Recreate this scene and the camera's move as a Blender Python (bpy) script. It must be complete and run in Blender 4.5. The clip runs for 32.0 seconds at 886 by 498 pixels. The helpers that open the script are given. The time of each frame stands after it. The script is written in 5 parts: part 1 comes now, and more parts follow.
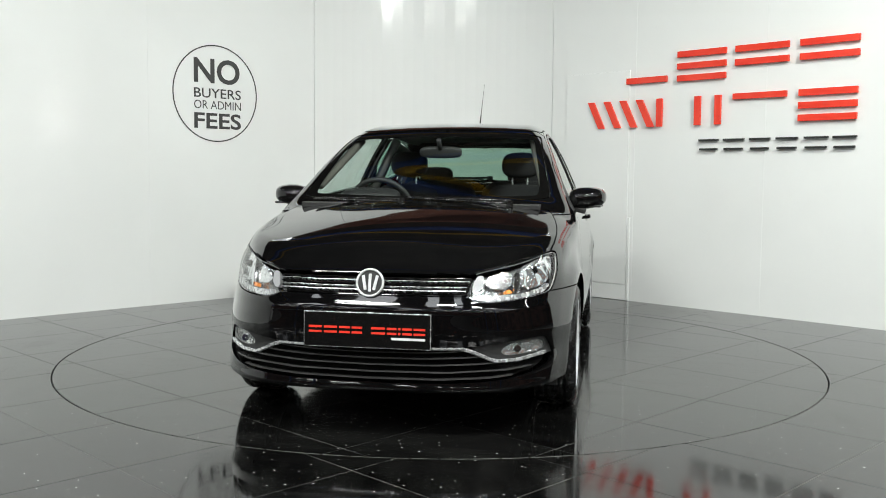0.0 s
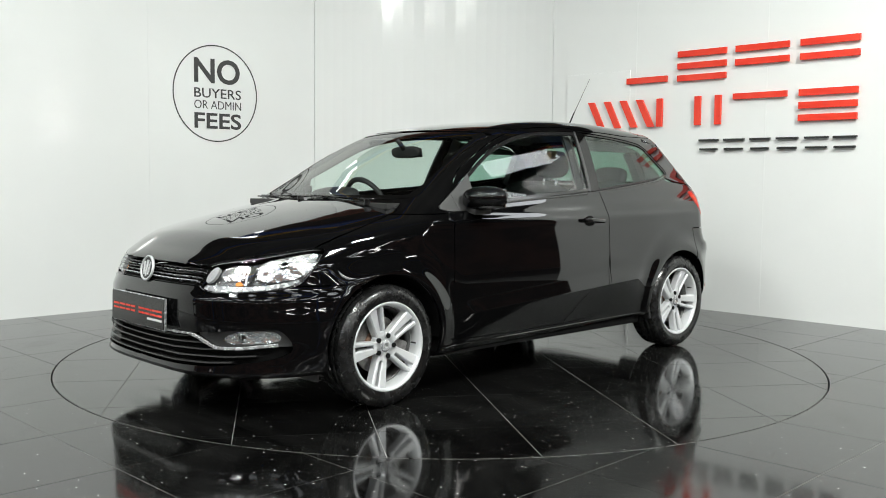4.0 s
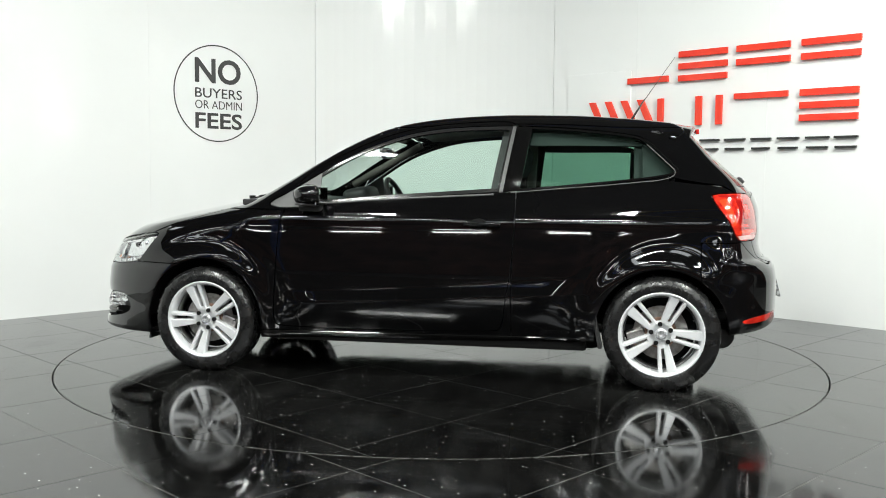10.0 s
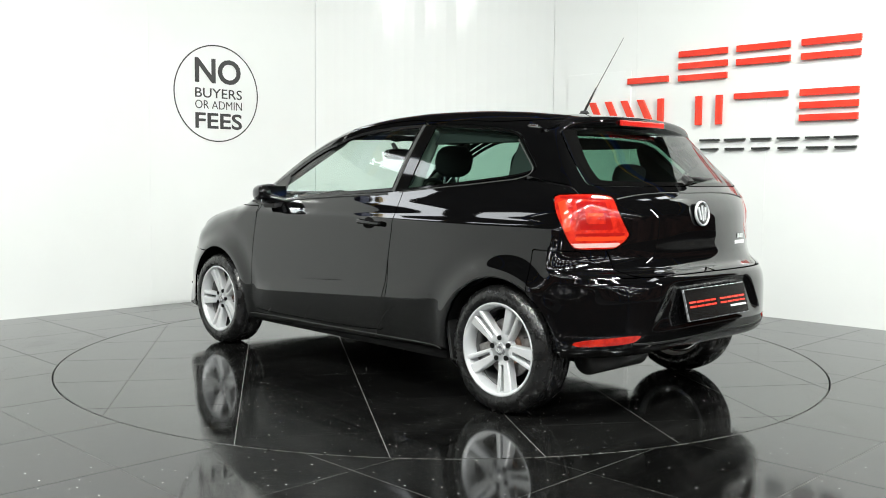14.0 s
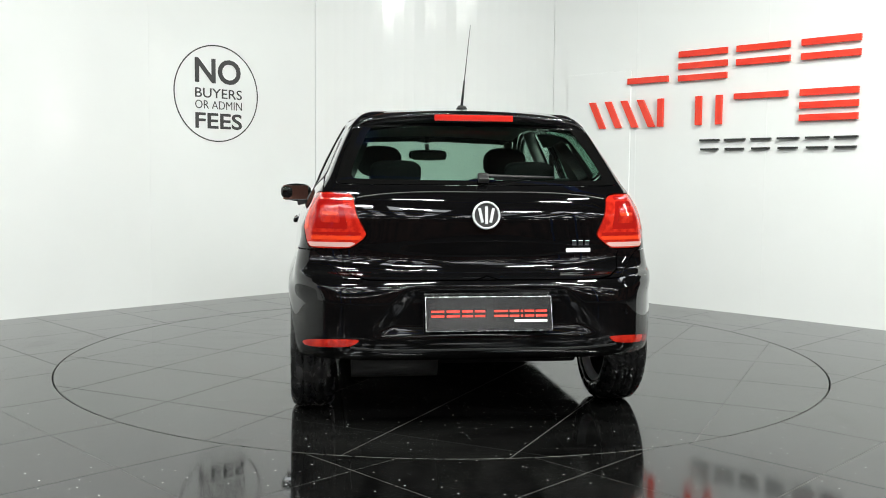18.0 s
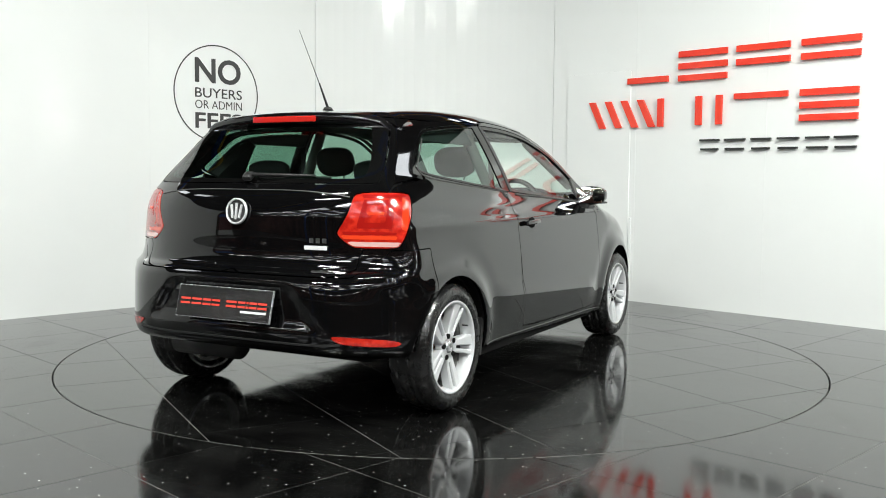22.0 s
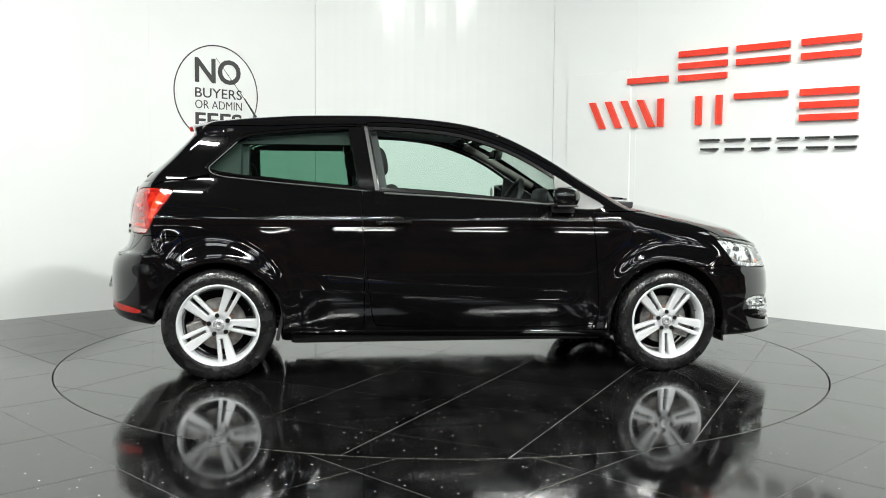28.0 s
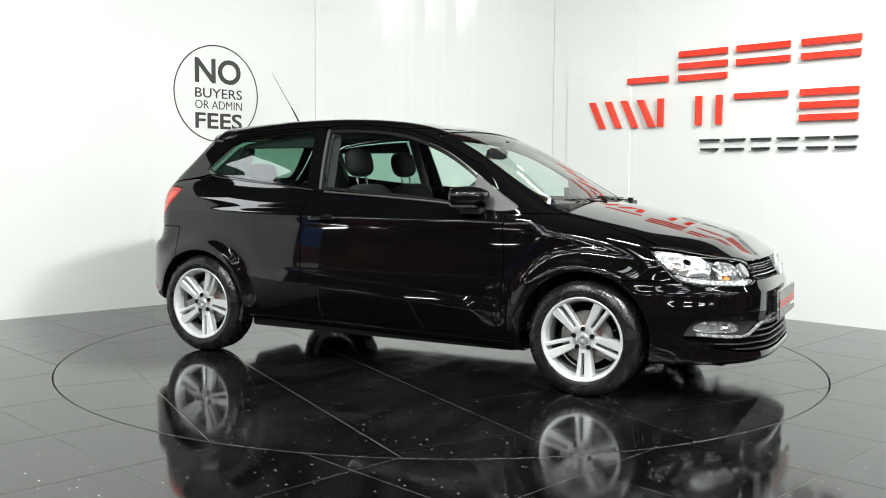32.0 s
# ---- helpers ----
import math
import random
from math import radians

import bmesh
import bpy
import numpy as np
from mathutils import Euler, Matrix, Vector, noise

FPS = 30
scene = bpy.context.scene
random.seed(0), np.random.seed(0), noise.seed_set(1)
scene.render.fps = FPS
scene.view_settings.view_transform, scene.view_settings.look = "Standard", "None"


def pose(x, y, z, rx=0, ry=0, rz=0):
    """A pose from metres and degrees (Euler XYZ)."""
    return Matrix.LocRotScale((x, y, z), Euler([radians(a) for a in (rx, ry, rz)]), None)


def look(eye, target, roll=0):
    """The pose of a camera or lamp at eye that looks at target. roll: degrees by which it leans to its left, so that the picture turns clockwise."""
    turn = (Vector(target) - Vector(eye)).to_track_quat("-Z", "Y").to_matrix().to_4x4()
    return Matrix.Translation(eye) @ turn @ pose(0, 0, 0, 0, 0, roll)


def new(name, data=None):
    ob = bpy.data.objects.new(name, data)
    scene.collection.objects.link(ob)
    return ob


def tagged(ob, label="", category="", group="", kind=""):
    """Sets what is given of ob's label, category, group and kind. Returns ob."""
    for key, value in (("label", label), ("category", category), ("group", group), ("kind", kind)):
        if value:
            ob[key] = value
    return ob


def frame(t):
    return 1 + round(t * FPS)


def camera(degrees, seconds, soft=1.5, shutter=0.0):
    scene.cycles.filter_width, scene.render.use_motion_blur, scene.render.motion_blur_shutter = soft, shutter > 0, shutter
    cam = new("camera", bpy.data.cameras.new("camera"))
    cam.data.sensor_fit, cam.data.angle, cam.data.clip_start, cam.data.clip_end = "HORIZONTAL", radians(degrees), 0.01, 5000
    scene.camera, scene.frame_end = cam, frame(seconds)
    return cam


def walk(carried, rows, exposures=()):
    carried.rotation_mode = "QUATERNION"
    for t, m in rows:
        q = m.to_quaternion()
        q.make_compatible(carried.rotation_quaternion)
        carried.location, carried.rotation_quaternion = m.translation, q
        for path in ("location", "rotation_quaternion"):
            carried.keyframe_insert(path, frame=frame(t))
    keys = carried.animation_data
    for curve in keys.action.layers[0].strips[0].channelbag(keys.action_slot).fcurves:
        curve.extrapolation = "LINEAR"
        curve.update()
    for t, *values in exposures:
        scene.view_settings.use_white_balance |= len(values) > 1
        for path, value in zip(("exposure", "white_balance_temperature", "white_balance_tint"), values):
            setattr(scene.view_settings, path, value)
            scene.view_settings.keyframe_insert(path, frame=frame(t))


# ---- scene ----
# camera on a stand, turned a hair to the left after the first seconds
EYE = (0.0, -5.7656, 1.0755)


def stand(yaw):
    return pose(*EYE, 90 - 4.2851, 0, yaw) @ pose(0, 0, 0, 0, 0, 0.4945)


cam = camera(50.94, 32.0, soft=0.95)
walk(cam, [(0, stand(-0.095)), (3.5, stand(-0.095)), (5.5, stand(-0.0335)), (32, stand(-0.0335))],
     exposures=[(0, 0.13), (3.5, 0.15), (6, 0.22), (9, 0.30), (13, 0.48), (19, 0.29), (25, 0.36), (32, 0.46)])

# ---- light: a dim daylit hall behind a brightly lit white bay ----
world = bpy.data.worlds.new("hall_air")
world.use_nodes = True
scene.world = world
world.node_tree.nodes["Background"].inputs["Color"].default_value = (0.75, 0.85, 1.0, 1)
world.node_tree.nodes["Background"].inputs["Strength"].default_value = 0.05


def area_lamp(name, x, y, z, sx, sy, watts, colour=(0.965, 1.0, 0.955), target=None, spread=180):
    data = bpy.data.lights.new(name, "AREA")
    data.shape, data.size, data.size_y, data.energy, data.color = "RECTANGLE", sx, sy, watts, colour
    data.spread = radians(spread)
    ob = new(name, data)
    ob.matrix_world = look((x, y, z), target or (x, y + 1e-4, 0))
    return ob


# tubes hung in the hall before the bay
TUBES = [(-3.2, -4.4), (0.0, -4.4), (3.2, -4.4), (-3.2, -7.2), (0.0, -7.2), (3.2, -7.2)]
for x, y in TUBES:
    for side in (-0.075, 0.075):
        area_lamp("tube_light", x, y + side, 4.55, 1.5, 0.04, 58)
# two floodlights that wash the car and the white walls
FLOODS = [(-2.0, -2.6), (3.2, -2.9)]
for (x, y), w in zip(FLOODS, (70, 205)):
    area_lamp("flood_light", x, y, 4.35, 0.90, 0.10, w, target=(0.0, 2.2, 1.4))


# ---- materials ----
class Mat:
    """A principled material and its node tree."""

    def __init__(self, name, colour, rough=0.5, metal=0.0, coat=0.0, spec=0.5):
        self.m = bpy.data.materials.new(name)
        self.m.use_nodes = True
        self.t = self.m.node_tree
        self.b = self.t.nodes["Principled BSDF"]
        for key, v in (("Base Color", (*colour, 1)), ("Roughness", rough), ("Metallic", metal), ("Coat Weight", coat),
                       ("Specular IOR Level", spec), ("Coat Roughness", 0.02)):
            self.b.inputs[key].default_value = v

    def node(self, kind, **kw):
        n = self.t.nodes.new(kind)
        for k, v in kw.items():
            n.inputs[k.replace("_", " ")].default_value = v
        return n

    def link(self, a, b):
        self.t.links.new(a, b)

    def coords(self):
        return self.t.nodes.new("ShaderNodeTexCoord").outputs["Object"]

    def noise(self, scale, detail=4, rough=0.55):
        n = self.node("ShaderNodeTexNoise", Scale=scale, Detail=detail, Roughness=rough)
        self.link(self.coords(), n.inputs["Vector"])
        return n.outputs["Fac"]

    def ramp(self, fac, stops):
        r = self.t.nodes.new("ShaderNodeValToRGB")
        els = r.color_ramp.elements
        while len(els) < len(stops):
            els.new(0.5)
        for e, (p, c) in zip(els, stops):
            e.position, e.color = p, (*c, 1) if len(c) == 3 else c
        self.link(fac, r.inputs["Fac"])
        return r.outputs["Color"]

    def colour(self, scale, a, b, lo=0.35, hi=0.65, detail=5):
        self.link(self.ramp(self.noise(scale, detail), [(lo, a), (hi, b)]), self.b.inputs["Base Color"])
        return self

    def gloss(self, scale, a, b, detail=5):
        self.link(self.ramp(self.noise(scale, detail), [(0.35, (a,) * 3), (0.65, (b,) * 3)]), self.b.inputs["Roughness"])
        return self

    def bump(self, scale, strength, distance=0.001, detail=4):
        n = self.node("ShaderNodeBump", Strength=strength, Distance=distance)
        self.link(self.noise(scale, detail), n.inputs["Height"])
        self.link(n.outputs["Normal"], self.b.inputs["Normal"])
        return self

    def island(self, amount):
        """Small differences of tone from piece to piece."""
        info = self.t.nodes.new("ShaderNodeObjectInfo")
        hsv = self.t.nodes.new("ShaderNodeHueSaturation")
        mp = self.node("ShaderNodeMapRange")
        mp.inputs["To Min"].default_value, mp.inputs["To Max"].default_value = 1 - amount, 1 + amount
        self.link(info.outputs["Random"], mp.inputs["Value"])
        self.link(mp.outputs["Result"], hsv.inputs["Value"])
        src = self.b.inputs["Base Color"]
        if src.links:
            self.link(src.links[0].from_socket, hsv.inputs["Color"])
        else:
            hsv.inputs["Color"].default_value = src.default_value
        self.link(hsv.outputs["Color"], src)
        return self


def emitter(name, colour, strength):
    m = bpy.data.materials.new(name)
    m.use_nodes = True
    b = m.node_tree.nodes["Principled BSDF"]
    b.inputs["Base Color"].default_value = (0.8, 0.8, 0.8, 1)
    b.inputs["Emission Color"].default_value = (*colour, 1)
    b.inputs["Emission Strength"].default_value = strength
    return m


def sheet_glass(name, tint, gloss=1.0):
    """A pane: clear in the tint, mirror-like by its Fresnel gloss."""
    m = bpy.data.materials.new(name)
    m.use_nodes = True
    t = m.node_tree
    t.nodes.remove(t.nodes["Principled BSDF"])
    clear, shine, mix = (t.nodes.new("ShaderNodeBsdf" + k) for k in ("Transparent", "Glossy", "Diffuse"))
    t.nodes.remove(mix)
    mix = t.nodes.new("ShaderNodeMixShader")
    lw = t.nodes.new("ShaderNodeLayerWeight")
    lw.inputs["Blend"].default_value = 0.5
    pw = t.nodes.new("ShaderNodeMath")
    pw.operation, pw.inputs[1].default_value = "POWER", 4.5
    fres = t.nodes.new("ShaderNodeMath")
    fres.operation = "MULTIPLY_ADD"
    fres.inputs[1].default_value, fres.inputs[2].default_value = 0.92, 0.055
    t.links.new(lw.outputs["Facing"], pw.inputs[0])
    t.links.new(pw.outputs[0], fres.inputs[0])
    clear.inputs["Color"].default_value = (*tint, 1)
    shine.inputs["Roughness"].default_value = 0.01
    shine.inputs["Color"].default_value = (gloss,) * 3 + (1,)
    t.links.new(fres.outputs[0], mix.inputs["Fac"])
    t.links.new(clear.outputs["BSDF"], mix.inputs[1])
    t.links.new(shine.outputs["BSDF"], mix.inputs[2])
    t.links.new(mix.outputs["Shader"], t.nodes["Material Output"].inputs["Surface"])
    return m


def granite(name):
    """Polished black granite with few pale flecks under a patchy film of dust and smears."""
    g = Mat(name, (0.003, 0.003, 0.003), 0.05, spec=0.70)
    # dust: broad clouds, and smears drawn out one way
    cloud = g.noise(0.9, 7, 0.62)
    smear_map = g.t.nodes.new("ShaderNodeMapping")
    smear_map.inputs["Rotation"].default_value = (0, 0, 0.5)
    smear_map.inputs["Scale"].default_value = (5.0, 1.1, 1.0)
    g.link(g.coords(), smear_map.inputs["Vector"])
    smear = g.node("ShaderNodeTexNoise", Scale=1.6, Detail=6, Roughness=0.6)
    g.link(smear_map.outputs["Vector"], smear.inputs["Vector"])
    both_n = g.t.nodes.new("ShaderNodeMath")
    both_n.operation = "ADD"
    g.link(cloud, both_n.inputs[0])
    g.link(smear.outputs["Fac"], both_n.inputs[1])
    half = g.t.nodes.new("ShaderNodeMath")
    half.operation, half.inputs[1].default_value = "MULTIPLY", 0.5
    g.link(both_n.outputs[0], half.inputs[0])
    dust = half.outputs[0]
    base = g.ramp(dust, [(0.40, (0.0022, 0.0022, 0.0022)), (0.64, (0.0105, 0.0105, 0.0100))])
    g.link(g.ramp(dust, [(0.38, (0.045,) * 3), (0.52, (0.085,) * 3), (0.66, (0.19,) * 3)]), g.b.inputs["Roughness"])
    # flecks, strewn differently on every tile
    info = g.t.nodes.new("ShaderNodeObjectInfo")
    shift = g.t.nodes.new("ShaderNodeVectorMath")
    shift.operation = "MULTIPLY_ADD"
    shift.inputs[1].default_value = (37.0, 53.0, 0.0)
    g.link(info.outputs["Random"], shift.inputs[0])
    g.link(g.coords(), shift.inputs[2])
    vor = g.node("ShaderNodeTexVoronoi", Scale=13.0)
    vor.voronoi_dimensions = "2D"
    g.link(shift.outputs["Vector"], vor.inputs["Vector"])
    dots = g.ramp(vor.outputs["Distance"], [(0.032, (1, 1, 1)), (0.048, (0, 0, 0))])
    pick = g.ramp(vor.outputs["Color"], [(0.56, (0, 0, 0)), (0.84, (1, 1, 1))])
    mul = g.t.nodes.new("ShaderNodeMixRGB")
    mul.blend_type = "MULTIPLY"
    mul.inputs["Fac"].default_value = 1
    g.link(dots, mul.inputs[1])
    g.link(pick, mul.inputs[2])
    mix = g.t.nodes.new("ShaderNodeMixRGB")
    g.link(mul.outputs["Color"], mix.inputs["Fac"])
    g.link(base, mix.inputs[1])
    mix.inputs[2].default_value = (0.80, 0.80, 0.78, 1)
    g.link(mix.outputs["Color"], g.b.inputs["Base Color"])
    g.island(0.25)
    g.bump(4.0, 0.02, 0.001, 2)
    return g.m


M_TILE = granite("black_granite")
M_GROUT = Mat("grey_grout", (0.15, 0.15, 0.145), 0.6).colour(7, (0.08, 0.08, 0.076), (0.24, 0.24, 0.23)).m
M_WALL = Mat("white_gloss_panel", (0.80, 0.82, 0.80), 0.18, spec=0.28).colour(0.8, (0.80, 0.815, 0.80), (0.83, 0.845, 0.83)).gloss(0.9, 0.08, 0.13).bump(1.3, 0.03, 0.004, 2).m
M_SEAM = Mat("grey_joint", (0.45, 0.45, 0.43), 0.5).m
M_RED = Mat("red_acrylic", (0.80, 0.045, 0.02), 0.25).colour(4, (0.78, 0.04, 0.02), (0.84, 0.055, 0.025)).m
M_INK = Mat("black_acrylic", (0.025, 0.025, 0.025), 0.3).m
M_VINYL = Mat("charcoal_vinyl", (0.045, 0.045, 0.045), 0.45).m
M_HALLWALL = Mat("grey_cladding", (0.04, 0.04, 0.04), 0.7).colour(0.45, (0.090, 0.036, 0.026), (0.40, 0.155, 0.105), 0.36, 0.62).m
M_HALLFLOOR = Mat("dark_hall_floor", (0.012, 0.012, 0.012), 0.35).colour(2, (0.005, 0.005, 0.005), (0.012, 0.012, 0.012)).m
M_ROOF = Mat("dark_roof_sheet", (0.06, 0.058, 0.05), 0.7).colour(0.8, (0.08, 0.078, 0.07), (0.14, 0.135, 0.12)).m
M_YELLOW = Mat("yellow_steel", (0.55, 0.33, 0.02), 0.45).colour(3, (0.5, 0.29, 0.02), (0.6, 0.37, 0.03)).m
M_BLUE = Mat("blue_steel", (0.02, 0.09, 0.40), 0.45).colour(3, (0.015, 0.05, 0.22), (0.02, 0.07, 0.28)).m
M_BOARDRED = Mat("dark_red_print", (0.16, 0.05, 0.05), 0.4).colour(9, (0.11, 0.035, 0.035), (0.24, 0.09, 0.09)).m
M_BOARDBLUE = Mat("blue_print", (0.04, 0.16, 0.50), 0.4).colour(5, (0.03, 0.12, 0.42), (0.06, 0.20, 0.56)).m
M_SKYLIGHT = emitter("skylight_sheet", (0.92, 0.97, 1.0), 5.0)
M_TUBE = emitter("tube_glow", (1.0, 0.98, 0.94), 30.0)


# ---- mesh helpers ----
def mesh_object(name, verts, faces, mat, parent=None, smooth=False, normals=None):
    me = bpy.data.meshes.new(name)
    me.from_pydata([tuple(v) for v in verts], [], [tuple(f) for f in faces])
    if mat:
        me.materials.append(mat)
    if smooth:
        me.polygons.foreach_set("use_smooth", [True] * len(me.polygons))
    if normals is not None:
        me.normals_split_custom_set_from_vertices([tuple(n) for n in normals])
    me.update()
    ob = new(name, me)
    ob.parent = parent
    return ob


def part(name, bm, mat, parent, label="", smooth=False):
    """Links a bmesh as one mesh object under a thing or a part."""
    me = bpy.data.meshes.new(name)
    if smooth:
        for f in bm.faces:
            f.smooth = True
    bmesh.ops.recalc_face_normals(bm, faces=bm.faces[:])
    bm.to_mesh(me)
    bm.free()
    if mat:
        me.materials.append(mat)
    ob = new(name, me)
    ob.parent = parent
    if label:
        ob["label"] = label
    return ob


def thing(name, label, category, group="", kind=""):
    ob = new(name)
    ob.empty_display_size = 0.1
    return tagged(ob, label, category, group, kind)


def add_box(bm, x0, x1, y0, y1, z0, z1, m=None, bevel=0.0):
    r = bmesh.ops.create_cube(bm, size=1.0)
    vs = r["verts"]
    for v in vs:
        v.co = Vector((x0 + (v.co.x + 0.5) * (x1 - x0), y0 + (v.co.y + 0.5) * (y1 - y0), z0 + (v.co.z + 0.5) * (z1 - z0)))
    if bevel:
        es = list({e for v in vs for e in v.link_edges})
        r2 = bmesh.ops.bevel(bm, geom=es, offset=bevel, segments=2, affect="EDGES", profile=0.6)
        vs = list({v for f in r2["faces"] for v in f.verts} | {v for v in vs if v.is_valid})
    if m is not None:
        bmesh.ops.transform(bm, matrix=m, verts=vs)
    return vs


def box_bm(*a, m=None, bevel=0.0):
    bm = bmesh.new()
    add_box(bm, *a, m=m, bevel=bevel)
    return bm


def cyl_bm(r, depth, m=None, seg=24, r2=None, bm=None):
    bm = bm or bmesh.new()
    q = bmesh.ops.create_cone(bm, cap_ends=True, segments=seg, radius1=r, radius2=r if r2 is None else r2, depth=depth)
    if m is not None:
        bmesh.ops.transform(bm, matrix=m, verts=q["verts"])
    return bm


def prism(poly, z0, z1, bm=None, m=None):
    """A plain prism over a flat outline."""
    bm = bm or bmesh.new()
    lo = [bm.verts.new((x, y, z0)) for x, y in poly]
    hi = [bm.verts.new((x, y, z1)) for x, y in poly]
    bm.faces.new(lo[::-1])
    bm.faces.new(hi)
    n = len(poly)
    for i in range(n):
        bm.faces.new((lo[i], lo[(i + 1) % n], hi[(i + 1) % n], hi[i]))
    if m is not None:
        bmesh.ops.transform(bm, matrix=m, verts=lo + hi)
    return bm


def clip_poly(poly, inside, cut):
    """Keeps the side of a polygon for which inside(p) >= 0; cut gives the crossing."""
    out = []
    for a, b in zip(poly, poly[1:] + poly[:1]):
        ia, ib = inside(a), inside(b)
        if ia >= 0:
            out.append(a)
        if (ia >= 0) != (ib >= 0):
            k = ia / (ia - ib)
            out.append((a[0] + (b[0] - a[0]) * k, a[1] + (b[1] - a[1]) * k))
    return out


# ---- the bay's walls: two flat white walls at 45 degrees and a rounded corner ----
SQ = 2 ** 0.5
LEFT_D, RIGHT_D, CORNER_R, WALL_H = 4.40, 4.22, 1.6, 3.05
CORNER = Vector(((RIGHT_D - LEFT_D) / 2, (RIGHT_D + LEFT_D) / 2))
UL, UR = Vector((-1, -1)) / SQ, Vector((1, -1)) / SQ       # along each wall, away from the corner
NL, NR = Vector((1, -1)) / SQ, Vector((-1, -1)) / SQ       # into the bay


def wall_piece(name, path, z0, z1, thick, mat, label, parent=None):
    """A wall of some thickness behind a path on the floor."""
    pts, nrm = path
    vs, fs = [], []
    for (p, n) in zip(pts, nrm):
        q = p - n * thick
        vs += [(p.x, p.y, z0), (p.x, p.y, z1), (q.x, q.y, z1), (q.x, q.y, z0)]
    for i in range(len(pts) - 1):
        a, b = 4 * i, 4 * i + 4
        for k in range(4):
            fs.append((a + k, a + (k + 1) % 4, b + (k + 1) % 4, b + k))
    fs += [(3, 2, 1, 0), tuple(4 * (len(pts) - 1) + k for k in range(4))]
    ob = mesh_object(name, vs, fs, mat, parent)
    return tagged(ob, label, kind="structure") if not parent else ob


def straight(u, n, a, b):
    return [CORNER + u * a, CORNER + u * b], [n, n]


arc_c = CORNER + (UL + UR) * CORNER_R
arc = [math.pi * 0.75 - math.pi / 2 * i / 24 for i in range(25)]
arc_path = ([arc_c + Vector((math.cos(a), math.sin(a))) * CORNER_R for a in arc], [-Vector((math.cos(a), math.sin(a))) for a in arc])
wall_corner = wall_piece("wall_corner", arc_path, 0, WALL_H, 0.10, M_WALL, "rounded corner of the glossy white display wall")
# flat panels between slim joints; along = distance from the corner
wall_left = tagged(new("wall_left"), "glossy white panelled display wall at an angle", kind="structure")
wall_right = tagged(new("wall_right"), "glossy white panelled display wall with a sign", kind="structure")
L_CUTS = [CORNER_R + 0.004, 3.30, 5.70, 7.70, 9.70, 11.60]
R_CUTS = [CORNER_R + 0.004, 2.530, 3.743, 6.55]
for wall, u, n, cuts in ((wall_left, UL, NL, L_CUTS), (wall_right, UR, NR, R_CUTS)):
    for a, b in zip(cuts, cuts[1:]):
        g = 0.003
        wall_piece("panel", straight(u, n, a + g, b - g), 0, WALL_H, 0.05, M_WALL, "", wall)
    p, q = straight(u, n, cuts[0], cuts[-1])
    wall_piece("backing", ([v - n * 0.052 for v in p], q), 0, WALL_H, 0.05, M_SEAM, "", wall)
for wall, u, n, cuts in ((wall_left, UL, NL, L_CUTS[1:-1]), (wall_right, UR, NR, R_CUTS[1:-1])):
    for a in cuts:
        p, q = straight(u, n, a - 0.006, a + 0.006)
        wall_piece("joint_cover", ([v + n * 0.002 for v in p], q), 0.0, WALL_H, 0.006, M_WALL, "", wall)


def on_wall(u, n, along, z, proud=0.0):
    """Pose with x along the wall (to the picture's right), y up, z out of the wall."""
    x = -u if u is UL else u
    p = CORNER + u * along + n * proud
    return Matrix(((x.x, 0, n.x, p.x), (x.y, 0, n.y, p.y), (0, 1, 0, z), (0, 0, 0, 1)))


# service door flush in the wall beside the corner
service_door = thing("service_door", "flush white service door with a low kick strip", "door")
service_door.matrix_world = on_wall(UR, NR, 2.145, 0.0, 0.002)
part("door_leaf", box_bm(-0.36, 0.335, 0.145, 2.05, 0, 0.012, bevel=0.003), M_WALL, service_door)
part("kick_strip", box_bm(-0.36, 0.335, 0.003, 0.138, 0, 0.010, bevel=0.003), M_WALL, service_door)
part("edge_trim", box_bm(0.342, 0.366, 0.003, 0.75, 0, 0.016, bevel=0.003), M_WALL, service_door)

# ---- the round notice: a ring with four lines of words ----
notice = thing("round_notice", "round charcoal vinyl notice about fees on the white wall", "sign")
ALONG_N, Z_N = 2.98 - 0.310, 1.802
notice.matrix_world = on_wall(UL, NL, ALONG_N, Z_N, 0.003)
bm = bmesh.new()
R1, R0, N = 0.418, 0.4075, 96
rings = [[bm.verts.new((r * math.cos(2 * math.pi * i / N), r * math.sin(2 * math.pi * i / N), z)) for i in range(N)] for r, z in ((R1, 0), (R1, 0.002), (R0, 0.002), (R0, 0))]
for a, b in zip(rings, rings[1:] + rings[:1]):
    for i in range(N):
        bm.faces.new((a[i], a[(i + 1) % N], b[(i + 1) % N], b[i]))
part("ring", bm, M_VINYL, notice)


